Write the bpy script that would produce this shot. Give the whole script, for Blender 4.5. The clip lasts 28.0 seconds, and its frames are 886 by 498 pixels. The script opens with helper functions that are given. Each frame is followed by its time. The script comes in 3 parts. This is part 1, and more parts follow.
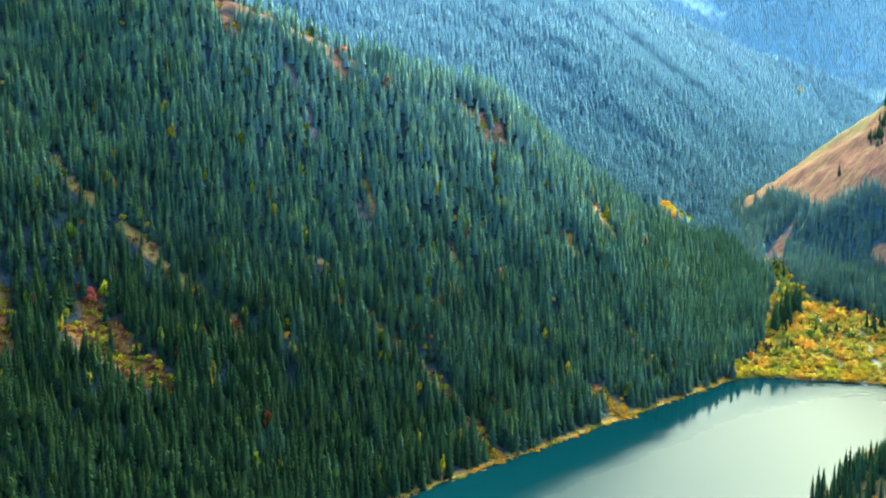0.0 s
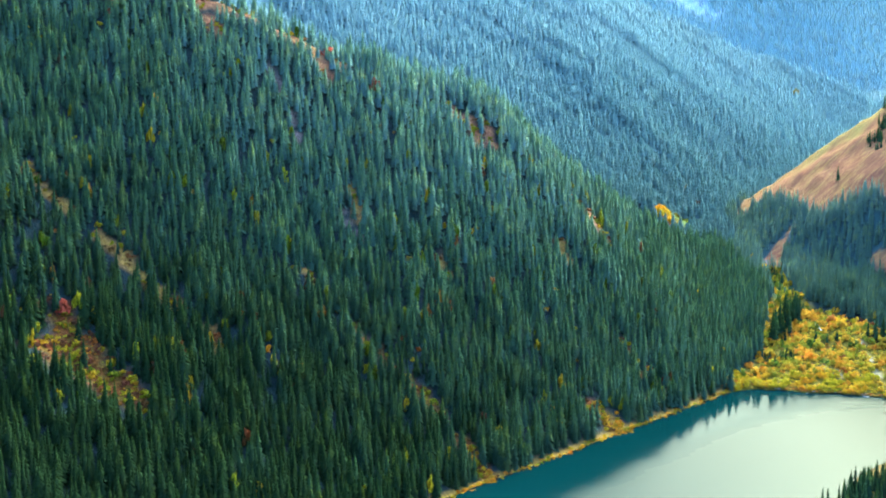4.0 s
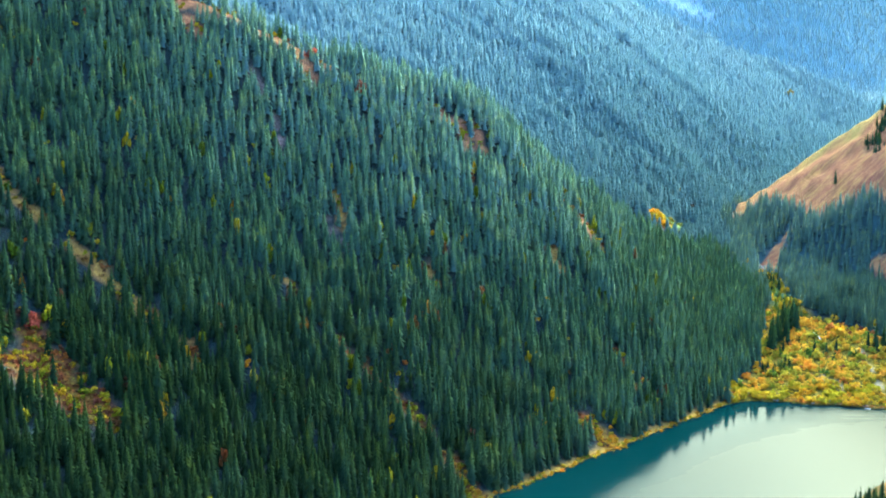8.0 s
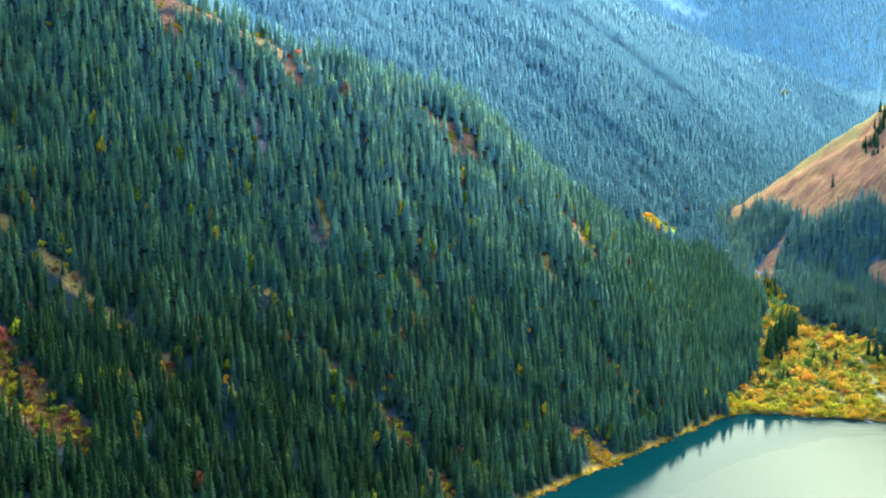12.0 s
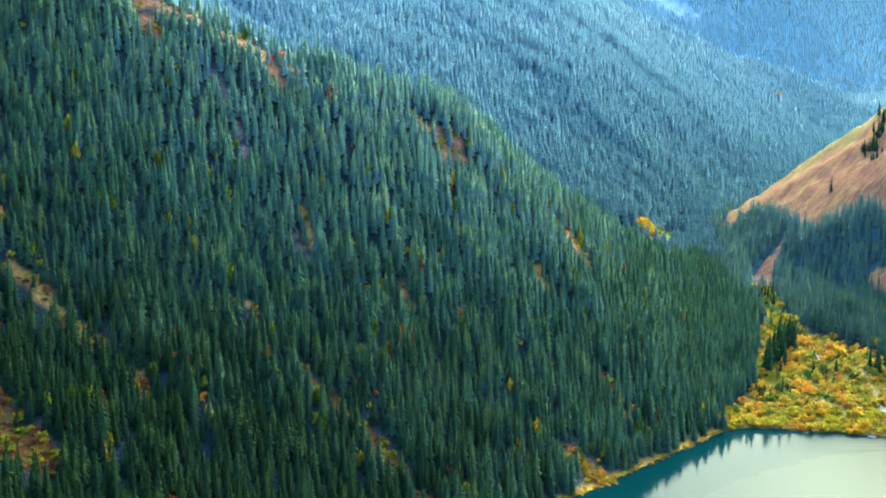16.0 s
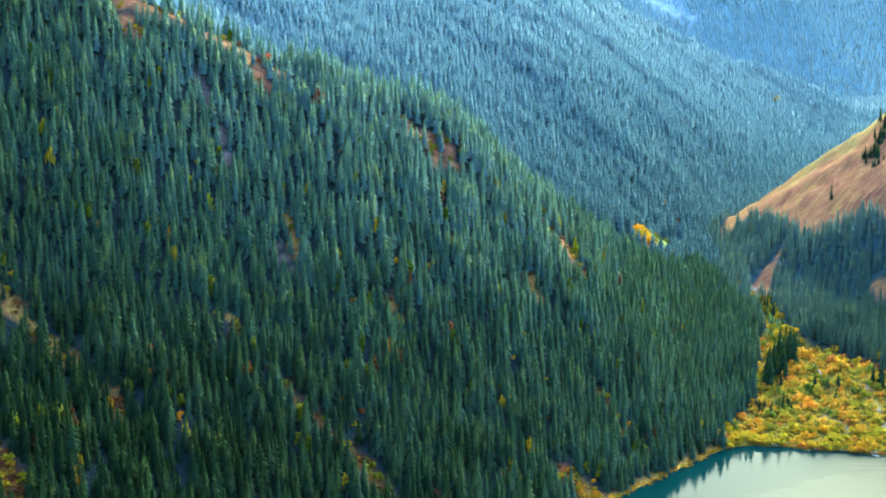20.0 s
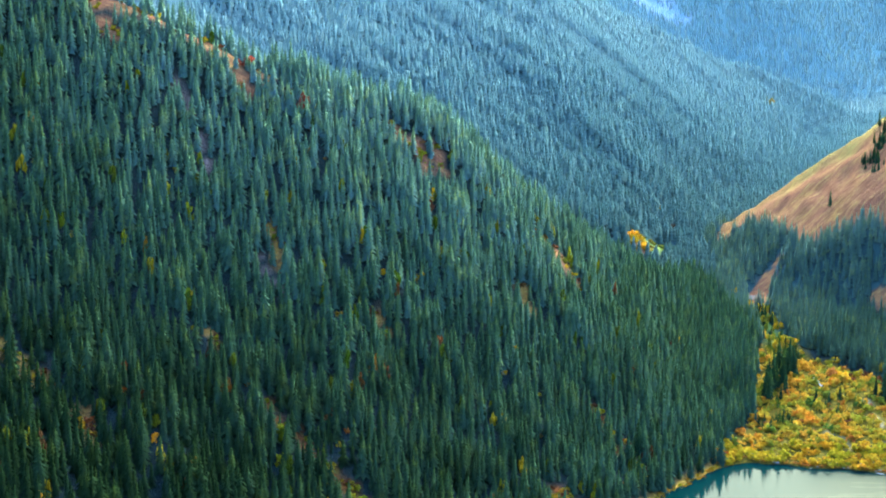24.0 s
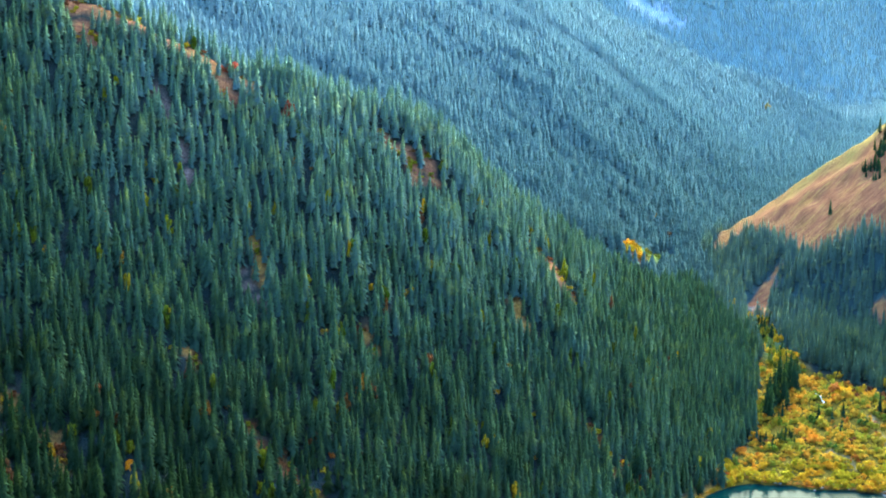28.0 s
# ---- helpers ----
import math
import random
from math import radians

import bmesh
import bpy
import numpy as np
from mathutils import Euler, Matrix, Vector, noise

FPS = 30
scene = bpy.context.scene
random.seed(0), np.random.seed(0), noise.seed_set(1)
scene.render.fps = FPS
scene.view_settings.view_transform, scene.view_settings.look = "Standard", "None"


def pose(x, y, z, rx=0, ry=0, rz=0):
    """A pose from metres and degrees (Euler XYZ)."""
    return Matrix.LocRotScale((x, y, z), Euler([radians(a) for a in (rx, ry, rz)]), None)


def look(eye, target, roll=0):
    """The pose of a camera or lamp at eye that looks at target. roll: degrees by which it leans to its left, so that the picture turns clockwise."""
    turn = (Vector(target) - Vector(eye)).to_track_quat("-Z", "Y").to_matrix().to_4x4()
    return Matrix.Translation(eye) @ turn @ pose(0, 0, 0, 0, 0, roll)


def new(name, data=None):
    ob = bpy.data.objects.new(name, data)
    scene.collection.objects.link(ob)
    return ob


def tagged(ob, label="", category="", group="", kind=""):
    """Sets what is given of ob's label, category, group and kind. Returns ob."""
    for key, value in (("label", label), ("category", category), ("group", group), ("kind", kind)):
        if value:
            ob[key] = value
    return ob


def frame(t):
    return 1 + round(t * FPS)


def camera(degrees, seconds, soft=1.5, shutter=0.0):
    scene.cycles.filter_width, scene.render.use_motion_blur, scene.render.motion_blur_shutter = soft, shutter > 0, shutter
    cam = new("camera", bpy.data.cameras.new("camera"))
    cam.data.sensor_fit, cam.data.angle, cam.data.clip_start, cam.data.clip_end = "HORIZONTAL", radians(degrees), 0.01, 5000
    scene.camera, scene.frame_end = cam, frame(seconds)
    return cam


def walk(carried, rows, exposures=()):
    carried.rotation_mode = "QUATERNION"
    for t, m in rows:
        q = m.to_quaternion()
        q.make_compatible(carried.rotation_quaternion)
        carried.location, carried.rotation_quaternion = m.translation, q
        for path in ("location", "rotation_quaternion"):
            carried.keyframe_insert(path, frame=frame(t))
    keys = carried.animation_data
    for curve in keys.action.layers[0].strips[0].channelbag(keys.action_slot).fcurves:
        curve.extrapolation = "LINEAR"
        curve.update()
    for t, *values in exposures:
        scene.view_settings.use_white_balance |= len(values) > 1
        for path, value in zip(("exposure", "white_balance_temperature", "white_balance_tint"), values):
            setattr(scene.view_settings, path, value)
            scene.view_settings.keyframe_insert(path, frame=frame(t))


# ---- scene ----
cam = camera(40, 28.0, 1.9)
PATH = [
    (0, pose(0.00, 0.00, 255.22, 83.295, 0.000, 0.000)),
    (2, pose(2.15, 17.97, 256.69, 83.298, -0.028, -0.136)),
    (3.5, pose(3.74, 31.42, 257.80, 83.301, -0.023, -0.244)),
    (6, pose(6.37, 53.82, 259.66, 83.284, -0.012, -0.471)),
    (8, pose(8.44, 71.71, 261.16, 83.283, -0.016, -0.638)),
    (10, pose(10.50, 89.58, 262.68, 83.277, -0.032, -0.821)),
    (12.5, pose(13.04, 111.88, 264.63, 83.259, -0.023, -1.055)),
    (15, pose(15.55, 134.11, 266.63, 83.257, -0.024, -1.282)),
    (17, pose(17.50, 151.82, 268.26, 83.276, -0.170, -1.395)),
    (19, pose(19.40, 169.42, 269.93, 83.300, -0.326, -1.510)),
    (21.5, pose(21.66, 191.28, 272.05, 83.308, -0.432, -1.717)),
    (24, pose(23.84, 212.99, 274.22, 83.343, -0.474, -1.922)),
    (25, pose(24.69, 221.64, 275.10, 83.391, -0.486, -2.000)),
    (26, pose(25.53, 230.27, 276.00, 83.463, -0.492, -2.069)),
    (28, pose(27.21, 247.49, 277.79, 83.503, -0.510, -2.228)),
]
walk(cam, PATH, [(0, 4.06, 5700, 2), (12, 4.0, 5700, 2), (28, 3.82, 5750, 3)])

# ---------------------------------------------------------------- sky and sun
SUN_ELEVATION, SUN_AZIMUTH = 36.0, 28.0          # degrees; azimuth clockwise from +y
world = bpy.data.worlds.new("hazy_sky")
scene.world = world
world.use_nodes = True
_nt = world.node_tree
_sky = _nt.nodes.new("ShaderNodeTexSky")
_sky.sky_type = "NISHITA"
_sky.sun_disc = False
_sky.sun_elevation, _sky.sun_rotation = radians(SUN_ELEVATION), radians(SUN_AZIMUTH)
_sky.air_density, _sky.dust_density, _sky.ozone_density = 1.2, 5.5, 0.8
_veil = _nt.nodes.new("ShaderNodeMix")                # thin blue haze over the whole sky
_veil.data_type, _veil.blend_type = "RGBA", "MULTIPLY"
_veil.inputs[0].default_value = 1.0
_veil.inputs[7].default_value = (0.88, 1.08, 1.38, 1.0)
_nt.links.new(_sky.outputs[0], _veil.inputs[6])
_nt.links.new(_veil.outputs[2], _nt.nodes["Background"].inputs[0])
_nt.nodes["Background"].inputs[1].default_value = 0.15
_sun = bpy.data.lights.new("sun", "SUN")
_sun.energy, _sun.angle, _sun.color = 0.9, radians(18.0), (1.0, 0.90, 0.56)
sun = new("sun", _sun)
_az, _el = radians(SUN_AZIMUTH), radians(SUN_ELEVATION)
sun.matrix_world = look((math.sin(_az) * math.cos(_el) * 900, math.cos(_az) * math.cos(_el) * 900, math.sin(_el) * 900 + 200), (0, 0, 200))

# ---------------------------------------------------------------- materials
def material(name, rough=0.8):
    m = bpy.data.materials.new(name)
    m.use_nodes = True
    nt = m.node_tree
    b = nt.nodes["Principled BSDF"]
    b.inputs["Roughness"].default_value = rough
    return m, nt, b


def node(nt, kind, **values):
    n = nt.nodes.new(kind)
    for k, v in values.items():
        n.inputs[k].default_value = v
    return n


def noise_tex(nt, scale, detail=4.0, rough=0.6, coord=None):
    n = node(nt, "ShaderNodeTexNoise", Scale=scale, Detail=detail, Roughness=rough)
    if coord is None:
        coord = nt.nodes.new("ShaderNodeNewGeometry").outputs["Position"]
    nt.links.new(coord, n.inputs["Vector"])
    return n.outputs["Fac"]


def ramp(nt, fac, stops):
    r = nt.nodes.new("ShaderNodeValToRGB")
    e = r.color_ramp.elements
    e[0].position, e[0].color = stops[0][0], (*stops[0][1], 1)
    e[1].position, e[1].color = stops[-1][0], (*stops[-1][1], 1)
    for p, c in stops[1:-1]:
        e.new(p).color = (*c, 1)
    nt.links.new(fac, r.inputs[0])
    return r.outputs[0]


def mix(nt, fac, a, b, how="MIX"):
    n = nt.nodes.new("ShaderNodeMix")
    n.data_type, n.blend_type = "RGBA", how
    for value, socket in ((fac, n.inputs[0]), (a, n.inputs[6]), (b, n.inputs[7])):
        if isinstance(value, (int, float)):
            socket.default_value = value
        elif isinstance(value, tuple):
            socket.default_value = (*value, 1)
        else:
            nt.links.new(value, socket)
    return n.outputs[2]


def bump(nt, b, fac, strength, distance):
    n = node(nt, "ShaderNodeBump", Strength=strength, Distance=distance)
    nt.links.new(fac, n.inputs["Height"])
    nt.links.new(n.outputs[0], b.inputs["Normal"])


def attribute(nt, name):
    n = nt.nodes.new("ShaderNodeAttribute")
    n.attribute_name = name
    return n.outputs["Fac"]


def thin(nt, b, col, share):
    """Leaves and needles let part of the light through."""
    t = nt.nodes.new("ShaderNodeBsdfTranslucent")
    nt.links.new(col, t.inputs["Color"])
    both = node(nt, "ShaderNodeMixShader", Fac=share)
    nt.links.new(b.outputs[0], both.inputs[1])
    nt.links.new(t.outputs[0], both.inputs[2])
    nt.links.new(both.outputs[0], nt.nodes["Material Output"].inputs["Surface"])


def needles(name, stops, single=False, sheen=0.0, sheen_tint=(0.5, 0.7, 0.9), share=0.45, mottle=0.8, crown_light_mix=1.0, relief=0.6):
    """Conifer needles: each tree has its own tint, mottled by shoots; light is painted on the tips and shade inside."""
    m, nt, b = material(name, 0.62)
    fac = nt.nodes.new("ShaderNodeObjectInfo").outputs["Random"] if single else attribute(nt, "tint")
    col = ramp(nt, fac, stops)
    shoots = noise_tex(nt, 0.9, 3.0)
    col = mix(nt, mottle, col, ramp(nt, shoots, [(0.3, (0.45, 0.5, 0.6)), (0.5, (0.9, 0.95, 0.95)), (0.7, (1.5, 1.45, 1.05))]), "MULTIPLY")
    # Sunlit green painted on tips and tops, shade blue on inner needles.
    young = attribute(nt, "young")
    col = mix(nt, young, mix(nt, 0.8 * crown_light_mix, col, (0.80, 0.94, 1.60), "MULTIPLY"), mix(nt, 0.9 * crown_light_mix, col, (1.40, 1.58, 0.62), "MULTIPLY"))
    warm = ramp(nt, noise_tex(nt, 0.07, 3.0), [(0.54, (0.0, 0.0, 0.0)), (0.64, (1.0, 1.0, 1.0))])
    col = mix(nt, warm, col, mix(nt, mottle, col, (2.6, 1.8, 0.8), "MULTIPLY"))
    nt.links.new(col, b.inputs["Base Color"])
    b.inputs["Sheen Weight"].default_value = sheen
    b.inputs["Sheen Roughness"].default_value = 0.6
    b.inputs["Sheen Tint"].default_value = (*sheen_tint, 1)
    b.inputs["Specular IOR Level"].default_value = 0.0
    thin(nt, b, col, share)
    if relief:
        bump(nt, b, noise_tex(nt, 2.5, 2.0), relief, 0.5)
    return m


# Upper stops carry painted haze: paler, bluer greens for higher and farther trees.
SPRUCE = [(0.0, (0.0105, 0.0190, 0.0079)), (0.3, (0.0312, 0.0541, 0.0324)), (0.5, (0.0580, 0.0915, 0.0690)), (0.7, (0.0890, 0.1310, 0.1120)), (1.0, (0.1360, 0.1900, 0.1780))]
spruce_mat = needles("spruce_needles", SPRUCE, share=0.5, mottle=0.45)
hill_spruce_mat = needles("hill_spruce_needles", SPRUCE, share=0.6, mottle=0.5, crown_light_mix=0.45, relief=0.3)
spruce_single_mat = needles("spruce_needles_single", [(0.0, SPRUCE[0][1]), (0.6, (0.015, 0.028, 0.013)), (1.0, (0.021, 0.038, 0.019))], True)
# Far needles hold aerial haze in their colour: bluer and paler with distance.
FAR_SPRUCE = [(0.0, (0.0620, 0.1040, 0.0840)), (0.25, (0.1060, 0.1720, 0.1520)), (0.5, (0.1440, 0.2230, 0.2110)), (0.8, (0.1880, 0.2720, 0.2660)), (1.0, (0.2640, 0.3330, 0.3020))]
hazed_spruce_mat = needles("blue_spruce_needles", FAR_SPRUCE, False, 0.0, (0.42, 0.74, 0.95), 0.72, 0.08, 0.08, 0.0)


def leaves(name, stops, single=True):
    m, nt, b = material(name, 0.7)
    fac = nt.nodes.new("ShaderNodeObjectInfo").outputs["Random"] if single else attribute(nt, "tint")
    col = ramp(nt, fac, stops)
    col = mix(nt, 0.7, col, ramp(nt, noise_tex(nt, 0.8, 3.0), [(0.3, (0.4, 0.36, 0.3)), (0.7, (1.25, 1.25, 1.2))]), "MULTIPLY")
    col = mix(nt, 1.0, col, (0.64, 0.55, 0.36), "MULTIPLY")
    col = mix(nt, 0.8, col, ramp(nt, noise_tex(nt, 0.045, 2.0), [(0.35, (0.62, 0.85, 0.7)), (0.5, (0.95, 0.95, 0.9)), (0.65, (1.25, 0.85, 0.8))]), "MULTIPLY")
    nt.links.new(col, b.inputs["Base Color"])
    b.inputs["Specular IOR Level"].default_value = 0.0
    thin(nt, b, col, 0.4)
    return m


GOLD = [(0.0, (0.079, 0.153, 0.046)), (0.25, (0.229, 0.270, 0.048)), (0.5, (0.458, 0.360, 0.050)), (0.75, (0.528, 0.297, 0.046)), (0.92, (0.440, 0.171, 0.048)), (1.0, (0.211, 0.108, 0.070))]
gold_mat = leaves("golden_leaves", [(0.0, (0.190, 0.230, 0.030)), (0.3, (0.390, 0.350, 0.034)), (0.8, (0.520, 0.370, 0.034)), (1.0, (0.500, 0.280, 0.036))])
rust_mat = leaves("rusty_leaves", [(0.0, (0.300, 0.130, 0.050)), (0.6, (0.387, 0.180, 0.050)), (1.0, (0.352, 0.235, 0.060))])
amber_mat = leaves("amber_leaves", [(0.0, (0.300, 0.230, 0.045)), (0.35, (0.475, 0.290, 0.040)), (0.8, (0.475, 0.255, 0.040)), (1.0, (0.330, 0.165, 0.050))])
gold_stuff_mat = leaves("golden_leaves_joined", GOLD, False)
under_mat = leaves("understorey_leaves", [(0.0, (0.080, 0.140, 0.022)), (0.4, (0.33, 0.33, 0.030)), (0.7, (0.48, 0.30, 0.03)), (0.85, (0.20, 0.095, 0.050)), (1.0, (0.12, 0.062, 0.056))], False)
red_mat = leaves("red_leaves", [(0.0, (0.34, 0.075, 0.075)), (1.0, (0.40, 0.12, 0.10))])
lime_mat = leaves("lime_leaves", [(0.0, (0.085, 0.150, 0.034)), (0.6, (0.190, 0.240, 0.040)), (1.0, (0.330, 0.300, 0.045))])
pale_mat = leaves("pale_leaves", [(0.0, (0.42, 0.40, 0.26)), (1.0, (0.50, 0.44, 0.25))])
yellow_mat = leaves("yellow_leaves", [(0.0, (0.56, 0.36, 0.03)), (0.5, (0.58, 0.44, 0.04)), (1.0, (0.42, 0.42, 0.05))])


def bark():
    m, nt, b = material("bark", 0.9)
    nt.links.new(ramp(nt, noise_tex(nt, 1.5), [(0.3, (0.06, 0.045, 0.035)), (0.7, (0.15, 0.12, 0.09))]), b.inputs["Base Color"])
    return m


bark_mat = bark()


def ground_material():
    """Forest floor, autumn grass and scree in one sheet, by the land's own masks; haze is painted on the far floor."""
    m, nt, b = material("ground", 0.95)
    b.inputs["Specular IOR Level"].default_value = 0.0
    big, small = noise_tex(nt, 0.02, 5.0), noise_tex(nt, 0.35, 5.0, 0.7)
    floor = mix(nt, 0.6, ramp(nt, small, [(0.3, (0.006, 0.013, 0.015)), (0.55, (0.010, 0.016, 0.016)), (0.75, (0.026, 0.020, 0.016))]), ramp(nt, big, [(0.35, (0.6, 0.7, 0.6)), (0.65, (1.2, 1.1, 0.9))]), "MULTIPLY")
    geo = nt.nodes.new("ShaderNodeNewGeometry").outputs["Position"]
    stretch = node(nt, "ShaderNodeMapping", Rotation=(0.0, 0.0, 0.99), Scale=(0.028, 0.27, 0.07))
    nt.links.new(geo, stretch.inputs["Vector"])
    streak = noise_tex(nt, 1.0, 5.0, 0.65, stretch.outputs[0])
    grass = mix(nt, 0.65, ramp(nt, streak, [(0.28, (0.062, 0.027, 0.017)), (0.42, (0.104, 0.046, 0.024)), (0.56, (0.146, 0.070, 0.030)), (0.72, (0.19, 0.128, 0.040))]), ramp(nt, small, [(0.25, (0.55, 0.5, 0.5)), (0.5, (1.0, 0.95, 0.9)), (0.75, (1.3, 1.3, 1.1))]), "MULTIPLY")
    grass = mix(nt, 0.5, grass, ramp(nt, big, [(0.35, (0.75, 0.6, 0.75)), (0.5, (1.0, 1.0, 1.0)), (0.65, (1.0, 1.25, 0.8))]), "MULTIPLY")
    meadow = ramp(nt, small, [(0.3, (0.026, 0.026, 0.005)), (0.5, (0.060, 0.046, 0.007)), (0.7, (0.105, 0.066, 0.010))])
    sand = ramp(nt, small, [(0.3, (0.080, 0.066, 0.036)), (0.7, (0.135, 0.115, 0.066))])
    scree = ramp(nt, small, [(0.3, (0.030, 0.024, 0.020)), (0.5, (0.068, 0.050, 0.042)), (0.7, (0.125, 0.092, 0.078))])
    grass = mix(nt, attribute(nt, "straw"), grass, mix(nt, 0.75, grass, ramp(nt, streak, [(0.35, (0.110, 0.066, 0.022)), (0.5, (0.185, 0.142, 0.034)), (0.65, (0.095, 0.118, 0.027))])))
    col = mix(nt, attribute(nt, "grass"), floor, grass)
    russet = mix(nt, 0.8, ramp(nt, small, [(0.3, (0.034, 0.016, 0.005)), (0.5, (0.064, 0.028, 0.008)), (0.7, (0.105, 0.056, 0.010))]), ramp(nt, noise_tex(nt, 0.12, 3.0), [(0.35, (1.2, 0.6, 0.8)), (0.5, (0.7, 0.7, 0.7)), (0.65, (1.0, 1.5, 0.9))]), "MULTIPLY")
    col = mix(nt, attribute(nt, "russet"), col, russet)
    col = mix(nt, attribute(nt, "bank"), col, ramp(nt, small, [(0.3, (0.066, 0.044, 0.009)), (0.5, (0.145, 0.084, 0.012)), (0.7, (0.220, 0.135, 0.020))]))
    col = mix(nt, attribute(nt, "scree"), col, scree)
    # Far and hillside floor painted in haze colours, paler with distance.
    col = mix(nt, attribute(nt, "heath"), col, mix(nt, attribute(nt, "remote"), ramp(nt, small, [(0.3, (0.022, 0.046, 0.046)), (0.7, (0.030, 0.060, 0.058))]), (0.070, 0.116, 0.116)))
    col = mix(nt, attribute(nt, "meadow"), col, meadow)
    col = mix(nt, attribute(nt, "lime"), col, ramp(nt, small, [(0.3, (0.024, 0.042, 0.012)), (0.5, (0.052, 0.076, 0.018)), (0.7, (0.095, 0.105, 0.024))]))
    col = mix(nt, attribute(nt, "sand"), col, sand)
    col = mix(nt, attribute(nt, "pale_rock"), col, ramp(nt, noise_tex(nt, 0.05, 4.0), [(0.35, (0.10, 0.15, 0.20)), (0.65, (0.20, 0.22, 0.26))]))
    nt.links.new(col, b.inputs["Base Color"])
    bump(nt, b, noise_tex(nt, 0.22, 6.0, 0.7), 1.0, 2.2)
    return m


ground_mat = ground_material()


def water_material():
    """Turquoise water: glassy in the lee of the shores, ruffled by the breeze farther out."""
    m, nt, b = material("lake_water", 0.08)
    deep = ramp(nt, noise_tex(nt, 0.004, 2.0), [(0.3, (0.0008, 0.0078, 0.0076)), (0.7, (0.0012, 0.0096, 0.0090))])
    nt.links.new(deep, b.inputs["Base Color"])
    geo = nt.nodes.new("ShaderNodeNewGeometry").outputs["Position"]
    stretch = node(nt, "ShaderNodeMapping", Rotation=(0.0, 0.0, 0.35), Scale=(0.010, 0.045, 0.02))
    nt.links.new(geo, stretch.inputs["Vector"])
    paws = noise_tex(nt, 1.0, 3.0, 0.6, stretch.outputs[0])
    gust = node(nt, "ShaderNodeMath")
    gust.operation = "MULTIPLY_ADD"
    nt.links.new(paws, gust.inputs[0])
    gust.inputs[1].default_value = 0.5
    nt.links.new(attribute(nt, "breeze"), gust.inputs[2])
    rough = ramp(nt, gust.outputs[0], [(0.15, (0.04, 0.04, 0.04)), (0.4, (0.07, 0.07, 0.07)), (0.65, (0.15, 0.15, 0.15)), (1.0, (0.33, 0.33, 0.33))])
    rough.node.color_ramp.interpolation = "B_SPLINE"
    waves = node(nt, "ShaderNodeBump", Strength=0.08, Distance=0.6)
    nt.links.new(noise_tex(nt, 0.25, 3.0), waves.inputs["Height"])
    b.inputs["Specular IOR Level"].default_value = 0.0
    gloss = node(nt, "ShaderNodeBsdfGlossy", Color=(0.070, 0.069, 0.047, 1))
    nt.links.new(rough, gloss.inputs["Roughness"])
    facing = node(nt, "ShaderNodeFresnel", IOR=1.33)
    for n in (b, gloss, facing):
        nt.links.new(waves.outputs[0], n.inputs["Normal"])
    both = nt.nodes.new("ShaderNodeMixShader")
    nt.links.new(facing.outputs[0], both.inputs[0])
    nt.links.new(b.outputs[0], both.inputs[1])
    nt.links.new(gloss.outputs[0], both.inputs[2])
    nt.links.new(both.outputs[0], nt.nodes["Material Output"].inputs["Surface"])
    return m


water_mat = water_material()
# ---------------------------------------------------------------- the lie of the land
def smooth(a, b, x):
    s = np.clip((x - a) / (b - a), 0.0, 1.0)
    return s * s * (3 - 2 * s)


_wr = np.random.RandomState(7)
_WAVES = [(_wr.uniform(0, 2 * math.pi), _wr.uniform(0, 6.28), _wr.uniform(0.75, 1.35)) for _ in range(14)]


def ripple(x, y, size, seed=0):
    """Smooth bumps of about that size, from -1 to 1."""
    s = 0.0
    for i in range(5):
        a, p, k = _WAVES[(i + seed) % 14]
        w = 6.283 / (size * k)
        s = s + np.sin(w * (x * math.cos(a) + y * math.sin(a)) + p + 1.3 * np.sin(0.6 * w * (y * math.cos(a) - x * math.sin(a)) + 2 * p))
    return s / 3.2


SHORE = (-22.0, 774.0)            # a point of the wooded shore
TIP = (285.0, 1131.0)             # where the shore meets the delta


def shore_uv(x, y):
    dx, dy = x - SHORE[0], y - SHORE[1]
    u = 0.652 * dx + 0.758 * dy
    v = -0.758 * dx + 0.652 * dy
    v2 = -0.94 * (x - TIP[0]) + 0.34 * (y - TIP[1])
    return u, np.minimum(v, v2)


def spur_front(x, y):
    u, v = shore_uv(x, y)
    a = 0.50 + 0.64 * smooth(-120, 420, u)
    vp = np.maximum(v, 0)
    z = a * (vp - 35 * (1 - np.exp(-vp / 40))) + 0.10 * np.minimum(vp, 20)
    z = z + 0.21 * np.maximum(0, -95 - x) * smooth(235, 330, vp)
    return np.where(v < 0, 0.5 * v, z)


def crest_y(x):
    """The wooded spur's crest in plan, rounded where it bends."""
    return sum(np.interp(x + o, (-700, -101, 40, 170, 230, 290, 340, 420), (1150, 1203, 1264, 1356, 1420, 1495, 1585, 1680)) for o in (-40, -20, 0, 20, 40)) / 5


def spur(x, y):
    b = (y - crest_y(x)) * 0.9
    over = 9 * np.logaddexp(0, b / 9)
    return spur_front(x, y - over / 0.9) - 0.50 * over


def valley(x, y):
    ys = 1131 - 0.33 * (x - 300) + 5 * ripple(x, y * 0, 45, 3)
    d = y - ys
    return np.where(d < 0, 0.35 * d, 2.0 + 0.155 * np.minimum(d, 180) + 0.10 * np.maximum(d - 180, 0)) - 0.35 * np.maximum(TIP[0] - 30 - x, 0) * (y < 1500)


